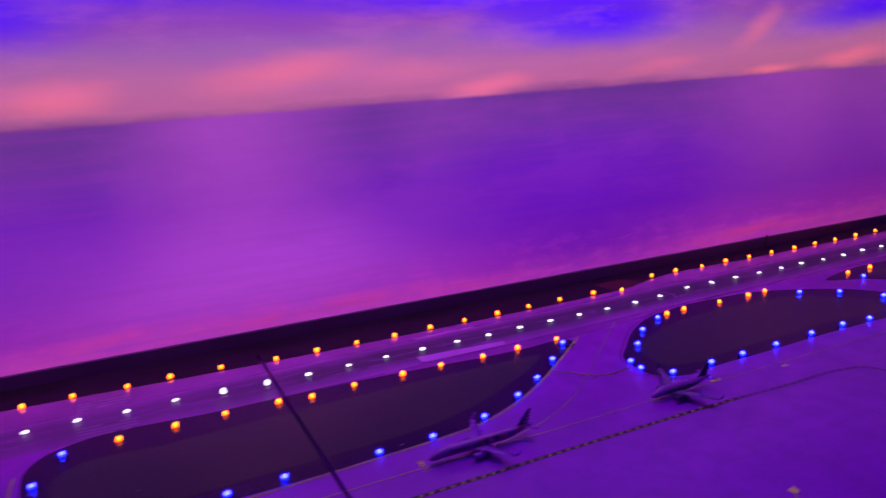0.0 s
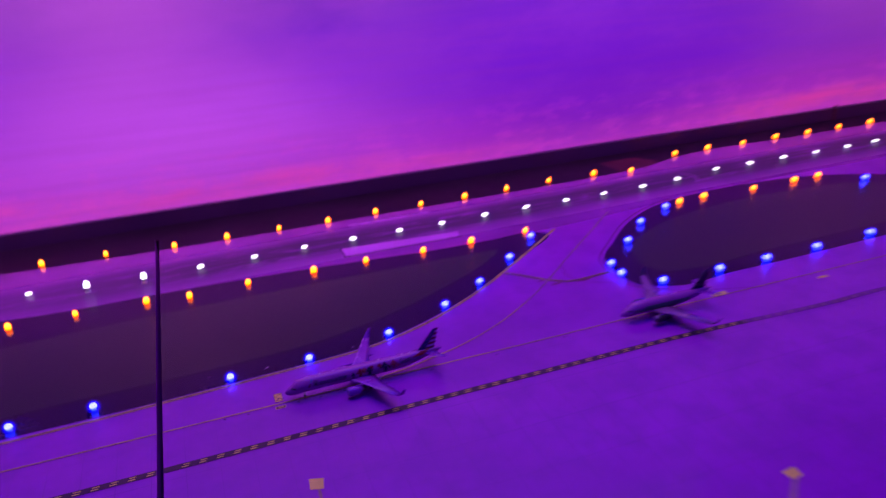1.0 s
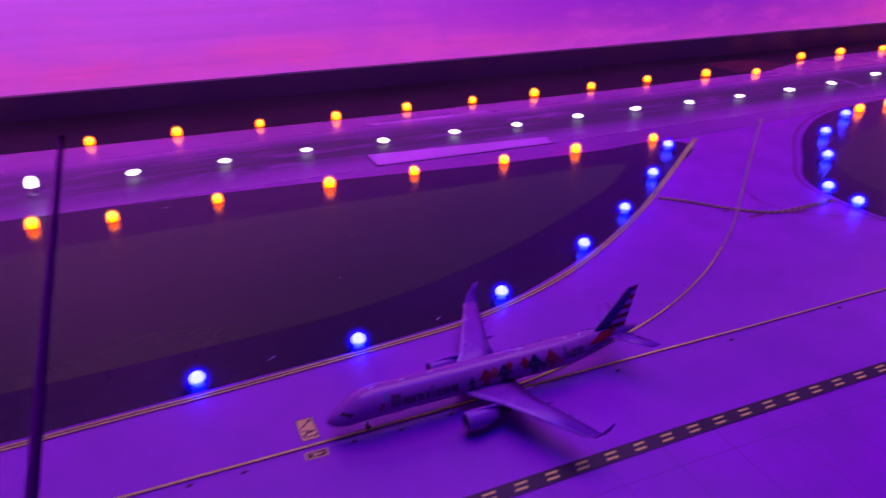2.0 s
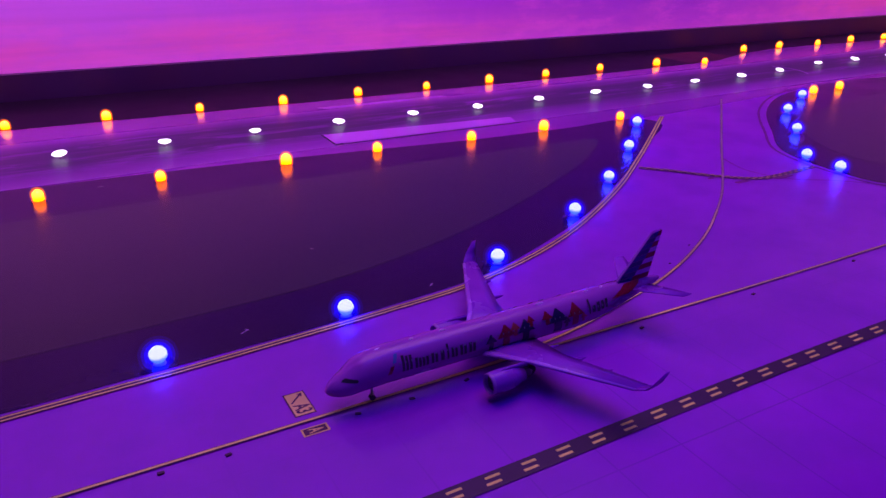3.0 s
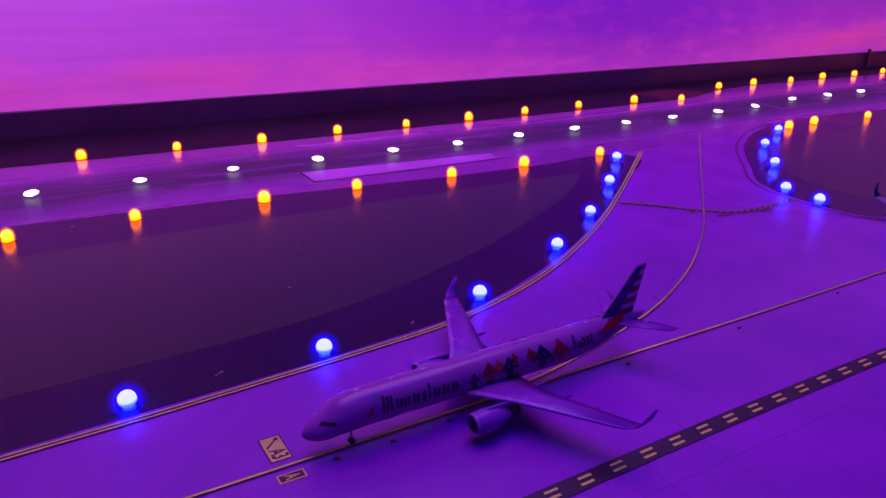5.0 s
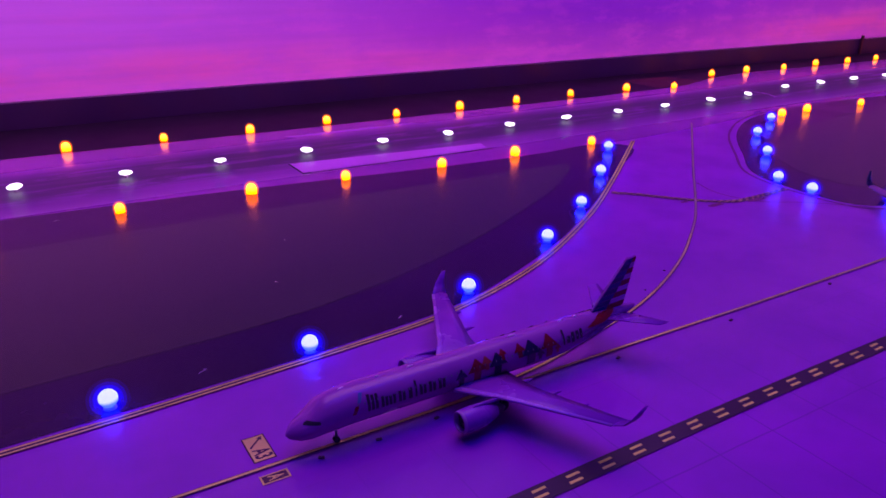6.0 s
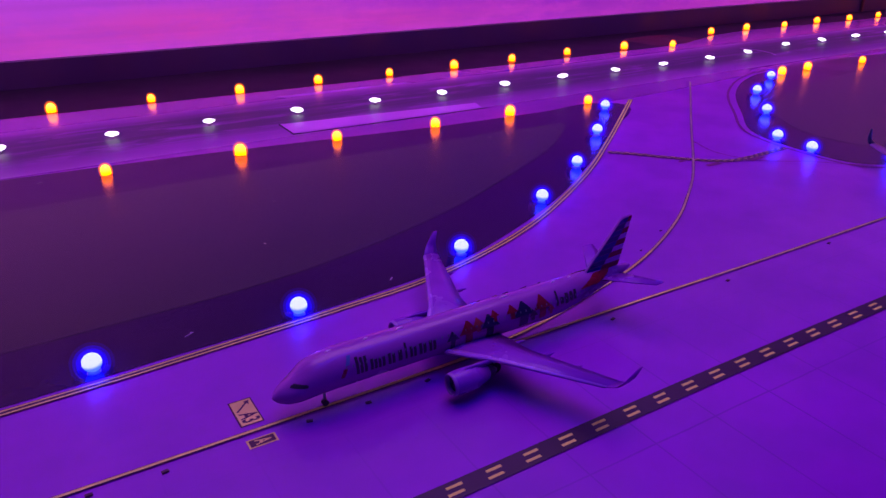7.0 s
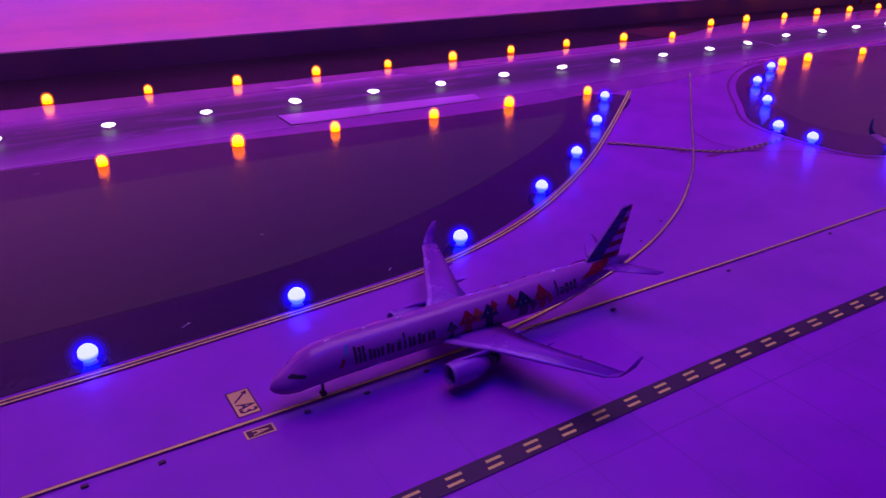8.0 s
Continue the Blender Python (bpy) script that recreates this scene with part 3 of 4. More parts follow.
sheet("stand_mark", [[(0.389, -0.2655), (0.397, -0.2665), (0.396, -0.2700), (0.388, -0.2690)]], 0.0008, M_WHITE_MARK, "small yellow mark beside the taxi line")
sheet("stand_mark", [[(0.293, -0.2525), (0.306, -0.2535), (0.305, -0.2585), (0.292, -0.2575)]], 0.0008, M_WHITE_MARK, "small yellow mark beside the taxi line")
sheet("module_line", ribbon(smooth_line([(0.4600, 0.020), (0.4650, 0.009), (0.4655, -0.003), (0.4600, -0.0150)], 6), 0.0016), 0.0004, M_THRESHOLD_PALE, "thin pale curved line across the runway")


# reddish smudges round the crossing of the lines
for cx, cy, rx, ry in ((0.1824, -0.1694, 0.0022, 0.0012), (0.1925, -0.1800, 0.0048, 0.0017), (0.2160, -0.1845, 0.0060, 0.0016)):
    ring = [(cx + rx * math.cos(a) * (1 + 0.25 * math.sin(3 * a + cx * 90)), cy + ry * math.sin(a) * (1 + 0.2 * math.cos(2 * a))) for a in (2 * math.pi * k / 9 for k in range(9))]
    sheet("smudge", [smooth_line(ring, 3, True)], 0.00046, M_SMUDGE, "small reddish brown smudge on the taxiway print", "smudge")


def flat_text(name, text, size, m, material, parent):
    cu = bpy.data.curves.new(name, "FONT")
    cu.body, cu.size, cu.align_x, cu.align_y = text, size, "CENTER", "CENTER"
    cu.offset = size * 0.025
    tmp = bpy.data.objects.new(name, cu)
    scene.collection.objects.link(tmp)
    data = bpy.data.meshes.new_from_object(tmp.evaluated_get(bpy.context.evaluated_depsgraph_get()))
    bpy.data.objects.remove(tmp)
    data.materials.clear()
    data.materials.append(material)
    ob = new(name, data)
    ob.parent = parent
    ob.matrix_basis = m
    return ob


def rect(x0, x1, y0, y1, z):
    bm = bmesh.new()
    bm.faces.new([bm.verts.new(p) for p in ((x0, y0, z), (x1, y0, z), (x1, y1, z), (x0, y1, z))])
    return bm


# painted taxiway signs beside the centre line
sign = tagged(new("direction_sign"), "yellow painted taxiway direction sign lettered A3", "sign", kind="thing")
sign.matrix_basis = pose(-0.0552, -0.2512, 0.00010)
part("border", rect(-0.00285, 0.00285, -0.0053, 0.0053, 0), M_BLACK, sign, smooth=False)
part("face", rect(-0.0025, 0.0025, -0.00495, 0.00495, 0.00002), M_YELLOW, sign, smooth=False)
bm = bmesh.new()
for poly in ([(-0.0020, 0.0008), (-0.0017, 0.0004), (0.0013, 0.0033), (0.0010, 0.0037)], [(0.0021, 0.0044), (0.0006, 0.0041), (0.0016, 0.0027)]):
    bm.faces.new([bm.verts.new((px, py, 0.00004)) for px, py in poly])
part("arrow", bm, M_BLACK, sign, "black arrow", smooth=False)
flat_text("lettering", "A3", 0.0046, pose(0, -0.0024, 0.00004, 0, 0, -90) @ Matrix.Diagonal((0.75, 1.25, 1, 1)), M_BLACK, sign)
sign = tagged(new("location_sign"), "black painted taxiway location sign lettered A", "sign", kind="thing")
sign.matrix_basis = pose(-0.0553, -0.2634, 0.00017)
part("border", rect(-0.0034, 0.0034, -0.0016, 0.0016, 0), M_YELLOW, sign, smooth=False)
part("face", rect(-0.0029, 0.0029, -0.0012, 0.0012, 0.00002), M_BLACK, sign, smooth=False)
flat_text("lettering", "A", 0.0030, pose(0, 0, 0.00004, 0, 0, -90) @ Matrix.Diagonal((0.8, 1.7, 1, 1)), M_YELLOW, sign)

# small dark studs beside the centre line
stud = None
for x, y in ((-0.0914, -0.2619), (-0.0764, -0.2627), (-0.0435, -0.2624), (-0.0285, -0.2630), (-0.0115, -0.2623), (0.0509, -0.2632), (0.1005, -0.2637), (0.1561, -0.2625), (0.112, -0.2235), (0.093, -0.2325)):
    if stud is None:
        bm = bmesh.new()
        add_box(bm, -0.0008, 0.0008, -0.0005, 0.0005, 0, 0.0004)
        bmesh.ops.bevel(bm, geom=bm.edges[:], offset=0.00015, segments=1, affect="EDGES")
        stud = tagged(mesh_object("taxiway_stud", bm, M_BLACK), "tiny dark stud beside the taxi line", "stud", "taxiway studs")
        stud.matrix_basis = pose(x, y, 0.00008)
    else:
        copy_thing(stud, pose(x, y, 0.00008, 0, 0, 20 * math.sin(x * 900)) @ Matrix.Scale(1.0 if y < -0.25 else 0.65, 4))

# a thin dark post at the foot of the backdrop
bm = bmesh.new()
add_box(bm, -0.0016, 0.0016, -0.0012, 0.0012, 0, 0.0215)
bmesh.ops.bevel(bm, geom=bm.edges[:], offset=0.0003, segments=1, affect="EDGES")
post = tagged(mesh_object("marker_post", bm, M_BLACK), "thin dark post standing before the backdrop", "post", kind="thing")
post.matrix_basis = pose(0.787, 0.1145, -0.0006)

# stray dust and fibres lying on the dark print
bm, rng = bmesh.new(), random.Random(5)
for _ in range(16):
    cx, cy, a, l, w = rng.uniform(-0.36, 0.65), rng.uniform(-0.215, -0.04), rng.uniform(0, 3.1), rng.uniform(0.0003, 0.0010), rng.uniform(0.0001, 0.0002)
    if not SEAM_WEST - 0.002 < cx < SEAM_EAST + 0.002:
        q = [(cx + sx * l * math.cos(a) - sy * w * math.sin(a), cy + sx * l * math.sin(a) + sy * w * math.cos(a), 0.00024) for sx, sy in ((-1, -1), (1, -1), (1, 1), (-1, 1))]
        bm.faces.new([bm.verts.new(p) for p in q])
for cx, cy, a, l in ((-0.0576, -0.2092, 0.5, 0.0016), (-0.0570, -0.2086, 1.4, 0.0006), (-0.0798, -0.0528, 0.2, 0.0012), (0.0071, -0.2075, 0.7, 0.0010)):
    q = [(cx + sx * l * math.cos(a) - sy * 0.0002 * math.sin(a), cy + sx * l * math.sin(a) + sy * 0.0002 * math.cos(a), 0.00026) for sx, sy in ((-1, -1), (1, -1), (1, 1), (-1, 1))]
    bm.faces.new([bm.verts.new(p) for p in q])
tagged(mesh_object("dust_flecks", bm, M_DUST), "tiny pale dust flecks on the dark print", "dust", kind="stuff")

# ---- lamps on the airfield ----


def lathe(bm, profile, seg=14):
    """A turned body from (radius, height) pairs."""
    rings = []
    for r, z in profile:
        rings.append([bm.verts.new((r * math.cos(2 * math.pi * k / seg), r * math.sin(2 * math.pi * k / seg), z)) for k in range(seg)] if r > 1e-7 else [bm.verts.new((0, 0, z))])
    for a, b in zip(rings, rings[1:]):
        for k in range(seg):
            j = (k + 1) % seg
            if len(a) == 1:
                bm.faces.new((a[0], b[j], b[k]))
            elif len(b) == 1:
                bm.faces.new((a[k], a[j], b[0]))
            else:
                bm.faces.new((a[k], a[j], b[j], b[k]))


def turned(name, profile, material, parent, seg=14):
    bm = bmesh.new()
    lathe(bm, profile, seg)
    bmesh.ops.recalc_face_normals(bm, faces=bm.faces[:])
    return part(name, bm, material, parent)


def dome(r, z0, body, cap, steps=5):
    return [(r, z0), (r, z0 + body)] + [(r * math.cos(math.pi / 2 * k / steps), z0 + body + cap * math.sin(math.pi / 2 * k / steps)) for k in range(1, steps)] + [(0, z0 + body + cap)]


def ball(r, zc, steps=6, floor=None):
    """A round bulb, cut flat where it meets the board."""
    low = math.asin(min(1.0, (floor or zc - 0.0003) / r)) if (floor or zc - 0.0003) < r else math.pi / 2
    angles = [-low + (low + math.pi / 2) * k / (2 * steps) for k in range(2 * steps + 1)]
    return [(max(0.0, r * math.cos(a)) if a < math.pi / 2 - 1e-6 else 0, zc + r * math.sin(a)) for a in angles]


def field_lamp(name, label, group, lens, lens_mat, collar, shell=None, shell_mat=None, halo=None, collar_mat=None):
    ob = tagged(new(name), label, "runway lamp", group, "thing")
    core = turned("core" if shell else "lens", lens, lens_mat, ob)
    if shell:
        turned("lens", shell, shell_mat, ob)
    if halo:
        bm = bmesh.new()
        # bloom added as a glowing shell: one wall folded to and fro, four layers
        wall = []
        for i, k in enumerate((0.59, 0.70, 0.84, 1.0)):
            layer = [(max(r, 0.00005) * k, 0.0028 + (z - 0.0028) * k) for r, z in halo]
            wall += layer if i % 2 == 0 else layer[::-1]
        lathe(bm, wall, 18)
        part("halo", bm, M_BLUE_HALO, ob)
    turned("collar", collar, collar_mat or M_COLLAR, ob)
    return ob


EDGE_FAR = [(-0.4024, 0.0910), (-0.3499, 0.0912), (-0.2906, 0.0856), (-0.2416, 0.0870), (-0.1814, 0.0840), (-0.1149, 0.0727), (-0.0619, 0.0710), (-0.0079, 0.0700), (0.0445, 0.0654), (0.0985, 0.0685), (0.1511, 0.0672), (0.2037, 0.0661), (0.2567, 0.0679), (0.3121, 0.0687), (0.3704, 0.0654), (0.4154, 0.0543),
            (0.5006, 0.0859), (0.5505, 0.0861), (0.6029, 0.0818), (0.6561, 0.0822), (0.7059, 0.0785), (0.7592, 0.0784), (0.8107, 0.0752), (0.8644, 0.0768), (0.9133, 0.0739), (0.9659, 0.0721), (1.0249, 0.0752)]
EDGE_NEAR = [(-0.3061, -0.0523), (-0.2510, -0.0514), (-0.1990, -0.0500), (-0.1414, -0.0533), (-0.1051, -0.0593), (-0.0538, -0.0555), (0.0056, -0.0578), (0.0557, -0.0571), (0.1113, -0.0612), (0.1609, -0.0609), (0.2194, -0.0610),
             (0.3987, -0.0650), (0.4311, -0.0627), (0.4929, -0.0675), (0.5478, -0.0683), (0.5819, -0.0671), (0.7551, -0.0726), (0.8060, -0.0724)]
CENTRE_WEST = [(-0.3954, 0.0163), (-0.3450, 0.0168), (-0.2951, 0.0128), (-0.2436, 0.0133)]
CENTRE_ROW = [(-0.0920, 0.0014), (-0.0416, 0.0012), (0.0076, 0.0021), (0.0568, 0.0005), (0.1057, -0.0007), (0.1516, -0.0018), (0.2005, -0.0012), (0.2490, -0.0021), (0.2966, -0.0026), (0.3436, -0.0041), (0.3927, -0.0048), (0.4414, -0.0013),
              (0.5022, 0.0071), (0.5492, 0.0055), (0.5983, 0.0040), (0.6465, 0.0018), (0.6934, 0.0006), (0.7401, 0.0010), (0.7864, -0.0022), (0.8352, -0.0031), (0.8857, -0.0012), (0.9312, -0.0030)]
TALL_WHITE = [(-0.1435, -0.0060), (-0.1925, -0.0020)]
TAXI_1 = [(-0.3587, -0.0576), (-0.3825, -0.1096), (-0.2252, -0.2140), (-0.1737, -0.2126), (-0.0832, -0.2153), (-0.0269, -0.2141), (0.0366, -0.2034), (0.0915, -0.1781), (0.1331, -0.1513), (0.1773, -0.1157), (0.2169, -0.0788)]
TAXI_2 = [(0.3761, -0.0727), (0.3297, -0.0968), (0.2927, -0.1325), (0.2512, -0.1701), (0.2481, -0.1916), (0.2714, -0.2193), (0.3266, -0.2212), (0.3756, -0.2220), (0.4304, -0.2222), (0.4944, -0.2194), (0.5523, -0.2189), (0.5981, -0.2227), (0.6507, -0.2213), (0.6153, -0.1004), (0.6616, -0.1299), (0.7535, -0.1004), (0.6946, -0.1746)]

amber = field_lamp("runway_edge_lamp", "lit amber LED bulb lamp at the runway edge", "runway edge lamps", dome(0.0025, 0.0004, 0.0020, 0.0029), M_ORANGE, [(0, 0), (0.0018, 0), (0.0018, 0.0002), (0.0014, 0.0005), (0, 0.0005)], dome(0.0033, 0.0002, 0.0026, 0.0036), M_AMBER_SHELL)
white = field_lamp("centreline_lamp", "lit white lens lamp on a short stub on the runway", "centre line lamps", [(0.0008, 0.0013), (0.0031, 0.0021), (0.0038, 0.0028), (0.0030, 0.0035), (0.0012, 0.0039), (0, 0.0040)], M_WHITE_LAMP, [(0, 0), (0.0012, 0), (0.0012, 0.0002), (0.0006, 0.0004), (0.0006, 0.0014), (0, 0.0014)], collar_mat=M_DARK_COLLAR)
tall = field_lamp("approach_lamp", "bright white LED lamp raised on a short stem", "approach lamps", dome(0.0032, 0.0050, 0.0020, 0.0040), M_WHITE_LAMP, [(0, 0), (0.0030, 0), (0.0030, 0.0005), (0.0012, 0.0012), (0.0012, 0.0046), (0.0032, 0.0050), (0, 0.0051)])
blue = field_lamp("taxiway_lamp", "lit blue LED bulb lamp at the taxiway edge", "taxiway lamps", ball(0.0025, 0.0031, 6, 0.0025), M_BLUE, [(0, 0), (0.0018, 0), (0.0018, 0.0002), (0.0014, 0.0004), (0, 0.0004)], halo=ball(0.0054, 0.0028, 8, 0.0024))
for first, places in ((amber, EDGE_FAR + EDGE_NEAR), (white, CENTRE_WEST + CENTRE_ROW), (tall, TALL_WHITE), (blue, TAXI_1 + TAXI_2)):
    for i, (x, y) in enumerate(places):
        lean = 7.0 if first is white else 3.5
        m = pose(x, y, 0.0001, lean * math.sin(i * 3.1), lean * math.cos(i * 1.7), (i * 47) % 360)
        size = 0.94 + 0.10 * math.sin(i * 2.3 + 1.0) if first is amber else (1.06 if x > 0.16 else 1.0) if first is blue else 0.96 + 0.06 * math.sin(i * 1.9)
        m = m @ Matrix.Scale(size, 4)
        if i:
            copy_thing(first, m)
        else:
            first.matrix_basis = m

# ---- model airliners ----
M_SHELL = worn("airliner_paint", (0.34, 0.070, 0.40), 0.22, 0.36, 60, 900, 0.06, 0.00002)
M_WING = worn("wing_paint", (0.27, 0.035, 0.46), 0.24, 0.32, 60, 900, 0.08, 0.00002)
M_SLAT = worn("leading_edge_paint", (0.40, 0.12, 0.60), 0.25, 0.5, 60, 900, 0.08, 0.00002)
M_DARK_GREY = worn("dark_grey_paint", (0.035, 0.035, 0.045), 0.35, 0.5, 80, 900, 0.1, 0.00002)
M_RUBBER = worn("tyre_rubber", (0.055, 0.030, 0.07), 0.7, 0.3, 80, 900, 0.1, 0.00002)
M_METAL = worn("bare_metal", (0.55, 0.54, 0.55), 0.3, 0.5, 80, 900, 0.08, 0.00002, 1.0)
M_LIP = worn("intake_lip_paint", (0.34, 0.12, 0.46), 0.40, 0.4, 80, 900, 0.08, 0.00002)
M_STRIPE = worn("white_tail_paint", (0.62, 0.27, 0.70), 0.3, 0.4, 80, 900, 0.08, 0.00002)
M_AERIAL = worn("aerial_paint", (0.80, 0.62, 0.86), 0.15, 0.6, 80, 900, 0.05, 0.00002)
M_RED = worn("red_paint", (0.25, 0.010, 0.03), 0.3, 0.5, 80, 900, 0.08, 0.00002)
M_ORANGE_PAINT = worn("orange_paint", (0.36, 0.06, 0.05), 0.3, 0.5, 80, 900, 0.08, 0.00002)
M_NAVY = worn("navy_paint", (0.020, 0.018, 0.075), 0.3, 0.5, 80, 900, 0.08, 0.00002)
M_TAIL_BLUE = worn("tail_blue_paint", (0.012, 0.02, 0.24), 0.3, 0.5, 80, 900, 0.08, 0.00002)
M_TAIL_DEEP = worn("tail_deep_blue_paint", (0.010, 0.016, 0.16), 0.3, 0.5, 80, 900, 0.08, 0.00002)
M_TAIL_PALE = worn("tail_pale_blue_paint", (0.10, 0.20, 0.38), 0.3, 0.5, 80, 900, 0.08, 0.00002)
M_WINDOW = worn("window_grey", (0.20, 0.20, 0.24), 0.3, 0.5, 80, 900, 0.1, 0.00002)
M_SLATE = worn("slate_paint", (0.24, 0.10, 0.30), 0.3, 0.5, 80, 900, 0.1, 0.00002)
M_GREEN = worn("green_paint", (0.08, 0.28, 0.16), 0.3, 0.5, 80, 900, 0.1, 0.00002)
M_TITLE = worn("title_grey_paint", (0.050, 0.035, 0.060), 0.35, 0.5, 80, 900, 0.1, 0.00002)


class Hull:
    """A fuselage: stations of distance from the nose, half width, half height and centre height."""

    def __init__(self, length):
        e = length - 0.111
        self.length = length
        self.st = [(0.0, 0.0003, 0.0003, 0.0066), (0.0006, 0.0012, 0.0012, 0.0067), (0.0016, 0.0021, 0.0020, 0.0069), (0.0032, 0.0031, 0.0027, 0.0071), (0.0049, 0.0038, 0.0032, 0.0075), (0.0060, 0.0042, 0.0036, 0.0079), (0.0078, 0.0045, 0.0044, 0.0088), (0.0105, 0.0048, 0.0048, 0.0094),
                   (0.015, 0.00495, 0.0051, 0.0099), (0.045 + e * 0.5, 0.00495, 0.0051, 0.0099), (0.078 + e, 0.00495, 0.0051, 0.0099), (0.084 + e, 0.0048, 0.0048, 0.0102), (0.091 + e, 0.0041, 0.0041, 0.0109), (0.098 + e, 0.0031, 0.0031, 0.0117), (0.105 + e, 0.0019, 0.0019, 0.0125), (0.1095 + e, 0.0010, 0.0010, 0.0130), (0.111 + e, 0.0004, 0.0004, 0.0131)]

    def at(self, x):
        return tuple(float(np.interp(x, [s[0] for s in self.st], [s[i] for s in self.st])) for i in (1, 2, 3))

    def side(self, x, z, sign, out=0.00005):
        ry, rz, zc = self.at(x)
        k = min(0.999, abs(z - zc) / rz)
        return Vector((x, sign * (ry + out) * math.sqrt(1 - k * k), zc + (z - zc) * (rz + out) / rz))

    def skin(self):
        bm, seg, rings = bmesh.new(), 28, []
        for x, ry, rz, zc in self.st:
            rings.append([bm.verts.new((x, ry * math.cos(2 * math.pi * k / seg), zc + rz * math.sin(2 * math.pi * k / seg))) for k in range(seg)])
        for a, b in zip(rings, rings[1:]):
            for k in range(seg):
                bm.faces.new((a[k], b[k], b[(k + 1) % seg], a[(k + 1) % seg]))
        bm.faces.new(rings[0])
        bm.faces.new(rings[-1][::-1])
        bmesh.ops.recalc_face_normals(bm, faces=bm.faces[:])
        return bm


def decal(hull, rows, sign, out=0.00006, cut=3):
    """A patch lying on the hull's side: rows of (height, x from, x to), bottom to top."""
    bm, lines = bmesh.new(), []
    for (za, a0, a1), (zb, b0, b1) in zip(rows, rows[1:]):
        for s in range(cut):
            t = s / cut
            lines.append((za + (zb - za) * t, a0 + (b0 - a0) * t, a1 + (b1 - a1) * t))
    lines.append(rows[-1])
    grid = [[bm.verts.new(hull.side(x0 + (x1 - x0) * k / 4, z, sign, out)) for k in range(5)] for z, x0, x1 in lines]
    for a, b in zip(grid, grid[1:]):
        for k in range(4):
            q = (a[k], a[k + 1], b[k + 1], b[k])
            bm.faces.new(q if sign < 0 else q[::-1])
    return bm


def blade(stations, camber=0.0):
    """A wing-like body: stations of (leading edge point, trailing edge point, thickness, thickness direction)."""
    bm, rings = bmesh.new(), []
    prof = [(0.0, 0.0), (0.06, 0.6), (0.3, 1.0), (0.65, 0.6), (1.0, 0.05), (0.65, -0.45), (0.3, -0.7), (0.06, -0.5)]
    for le, te, thick, up in stations:
        le, te, up = Vector(le), Vector(te), Vector(up)
        rings.append([bm.verts.new(le + (te - le) * c + up * (h * thick / 2)) for c, h in prof])
    n = len(prof)
    for a, b in zip(rings, rings[1:]):
        for k in range(n):
            bm.faces.new((a[k], a[(k + 1) % n], b[(k + 1) % n], b[k]))
    bm.faces.new(rings[0])
    bm.faces.new(rings[-1])
    bmesh.ops.recalc_face_normals(bm, faces=bm.faces[:])
    return bm


def x_lathe(profile, seg=20):
    """A turned body along x from (x, radius) pairs."""
    bm = bmesh.new()
    lathe(bm, [(max(r, 1e-6), x) for x, r in profile], seg)
    bmesh.ops.rotate(bm, verts=bm.verts[:], cent=(0, 0, 0), matrix=Matrix.Rotation(math.pi / 2, 3, "Y"))
    bmesh.ops.recalc_face_normals(bm, faces=bm.faces[:])
    return bm


def shifted(bm, x, y, z):
    bmesh.ops.translate(bm, verts=bm.verts[:], vec=(x, y, z))
    return bm


def wheel(parent, x, y, r=0.0012, w=0.0008):
    bm = bmesh.new()
    lathe(bm, [(0, -w / 2), (r * 0.8, -w / 2), (r, -w / 4), (r, w / 4), (r * 0.8, w / 2), (0, w / 2)], 12)
    bmesh.ops.rotate(bm, verts=bm.verts[:], cent=(0, 0, 0), matrix=Matrix.Rotation(math.pi / 2, 3, "X"))
    part("wheel", shifted(bm, x, y, r), M_RUBBER, parent)


def strut(parent, x, y, z0, z1, r=0.00045):
    bm = bmesh.new()
    lathe(bm, [(0, z0), (r, z0), (r, z1), (0, z1)], 8)
    part("gear_leg", shifted(bm, x, y, 0), M_METAL, parent)


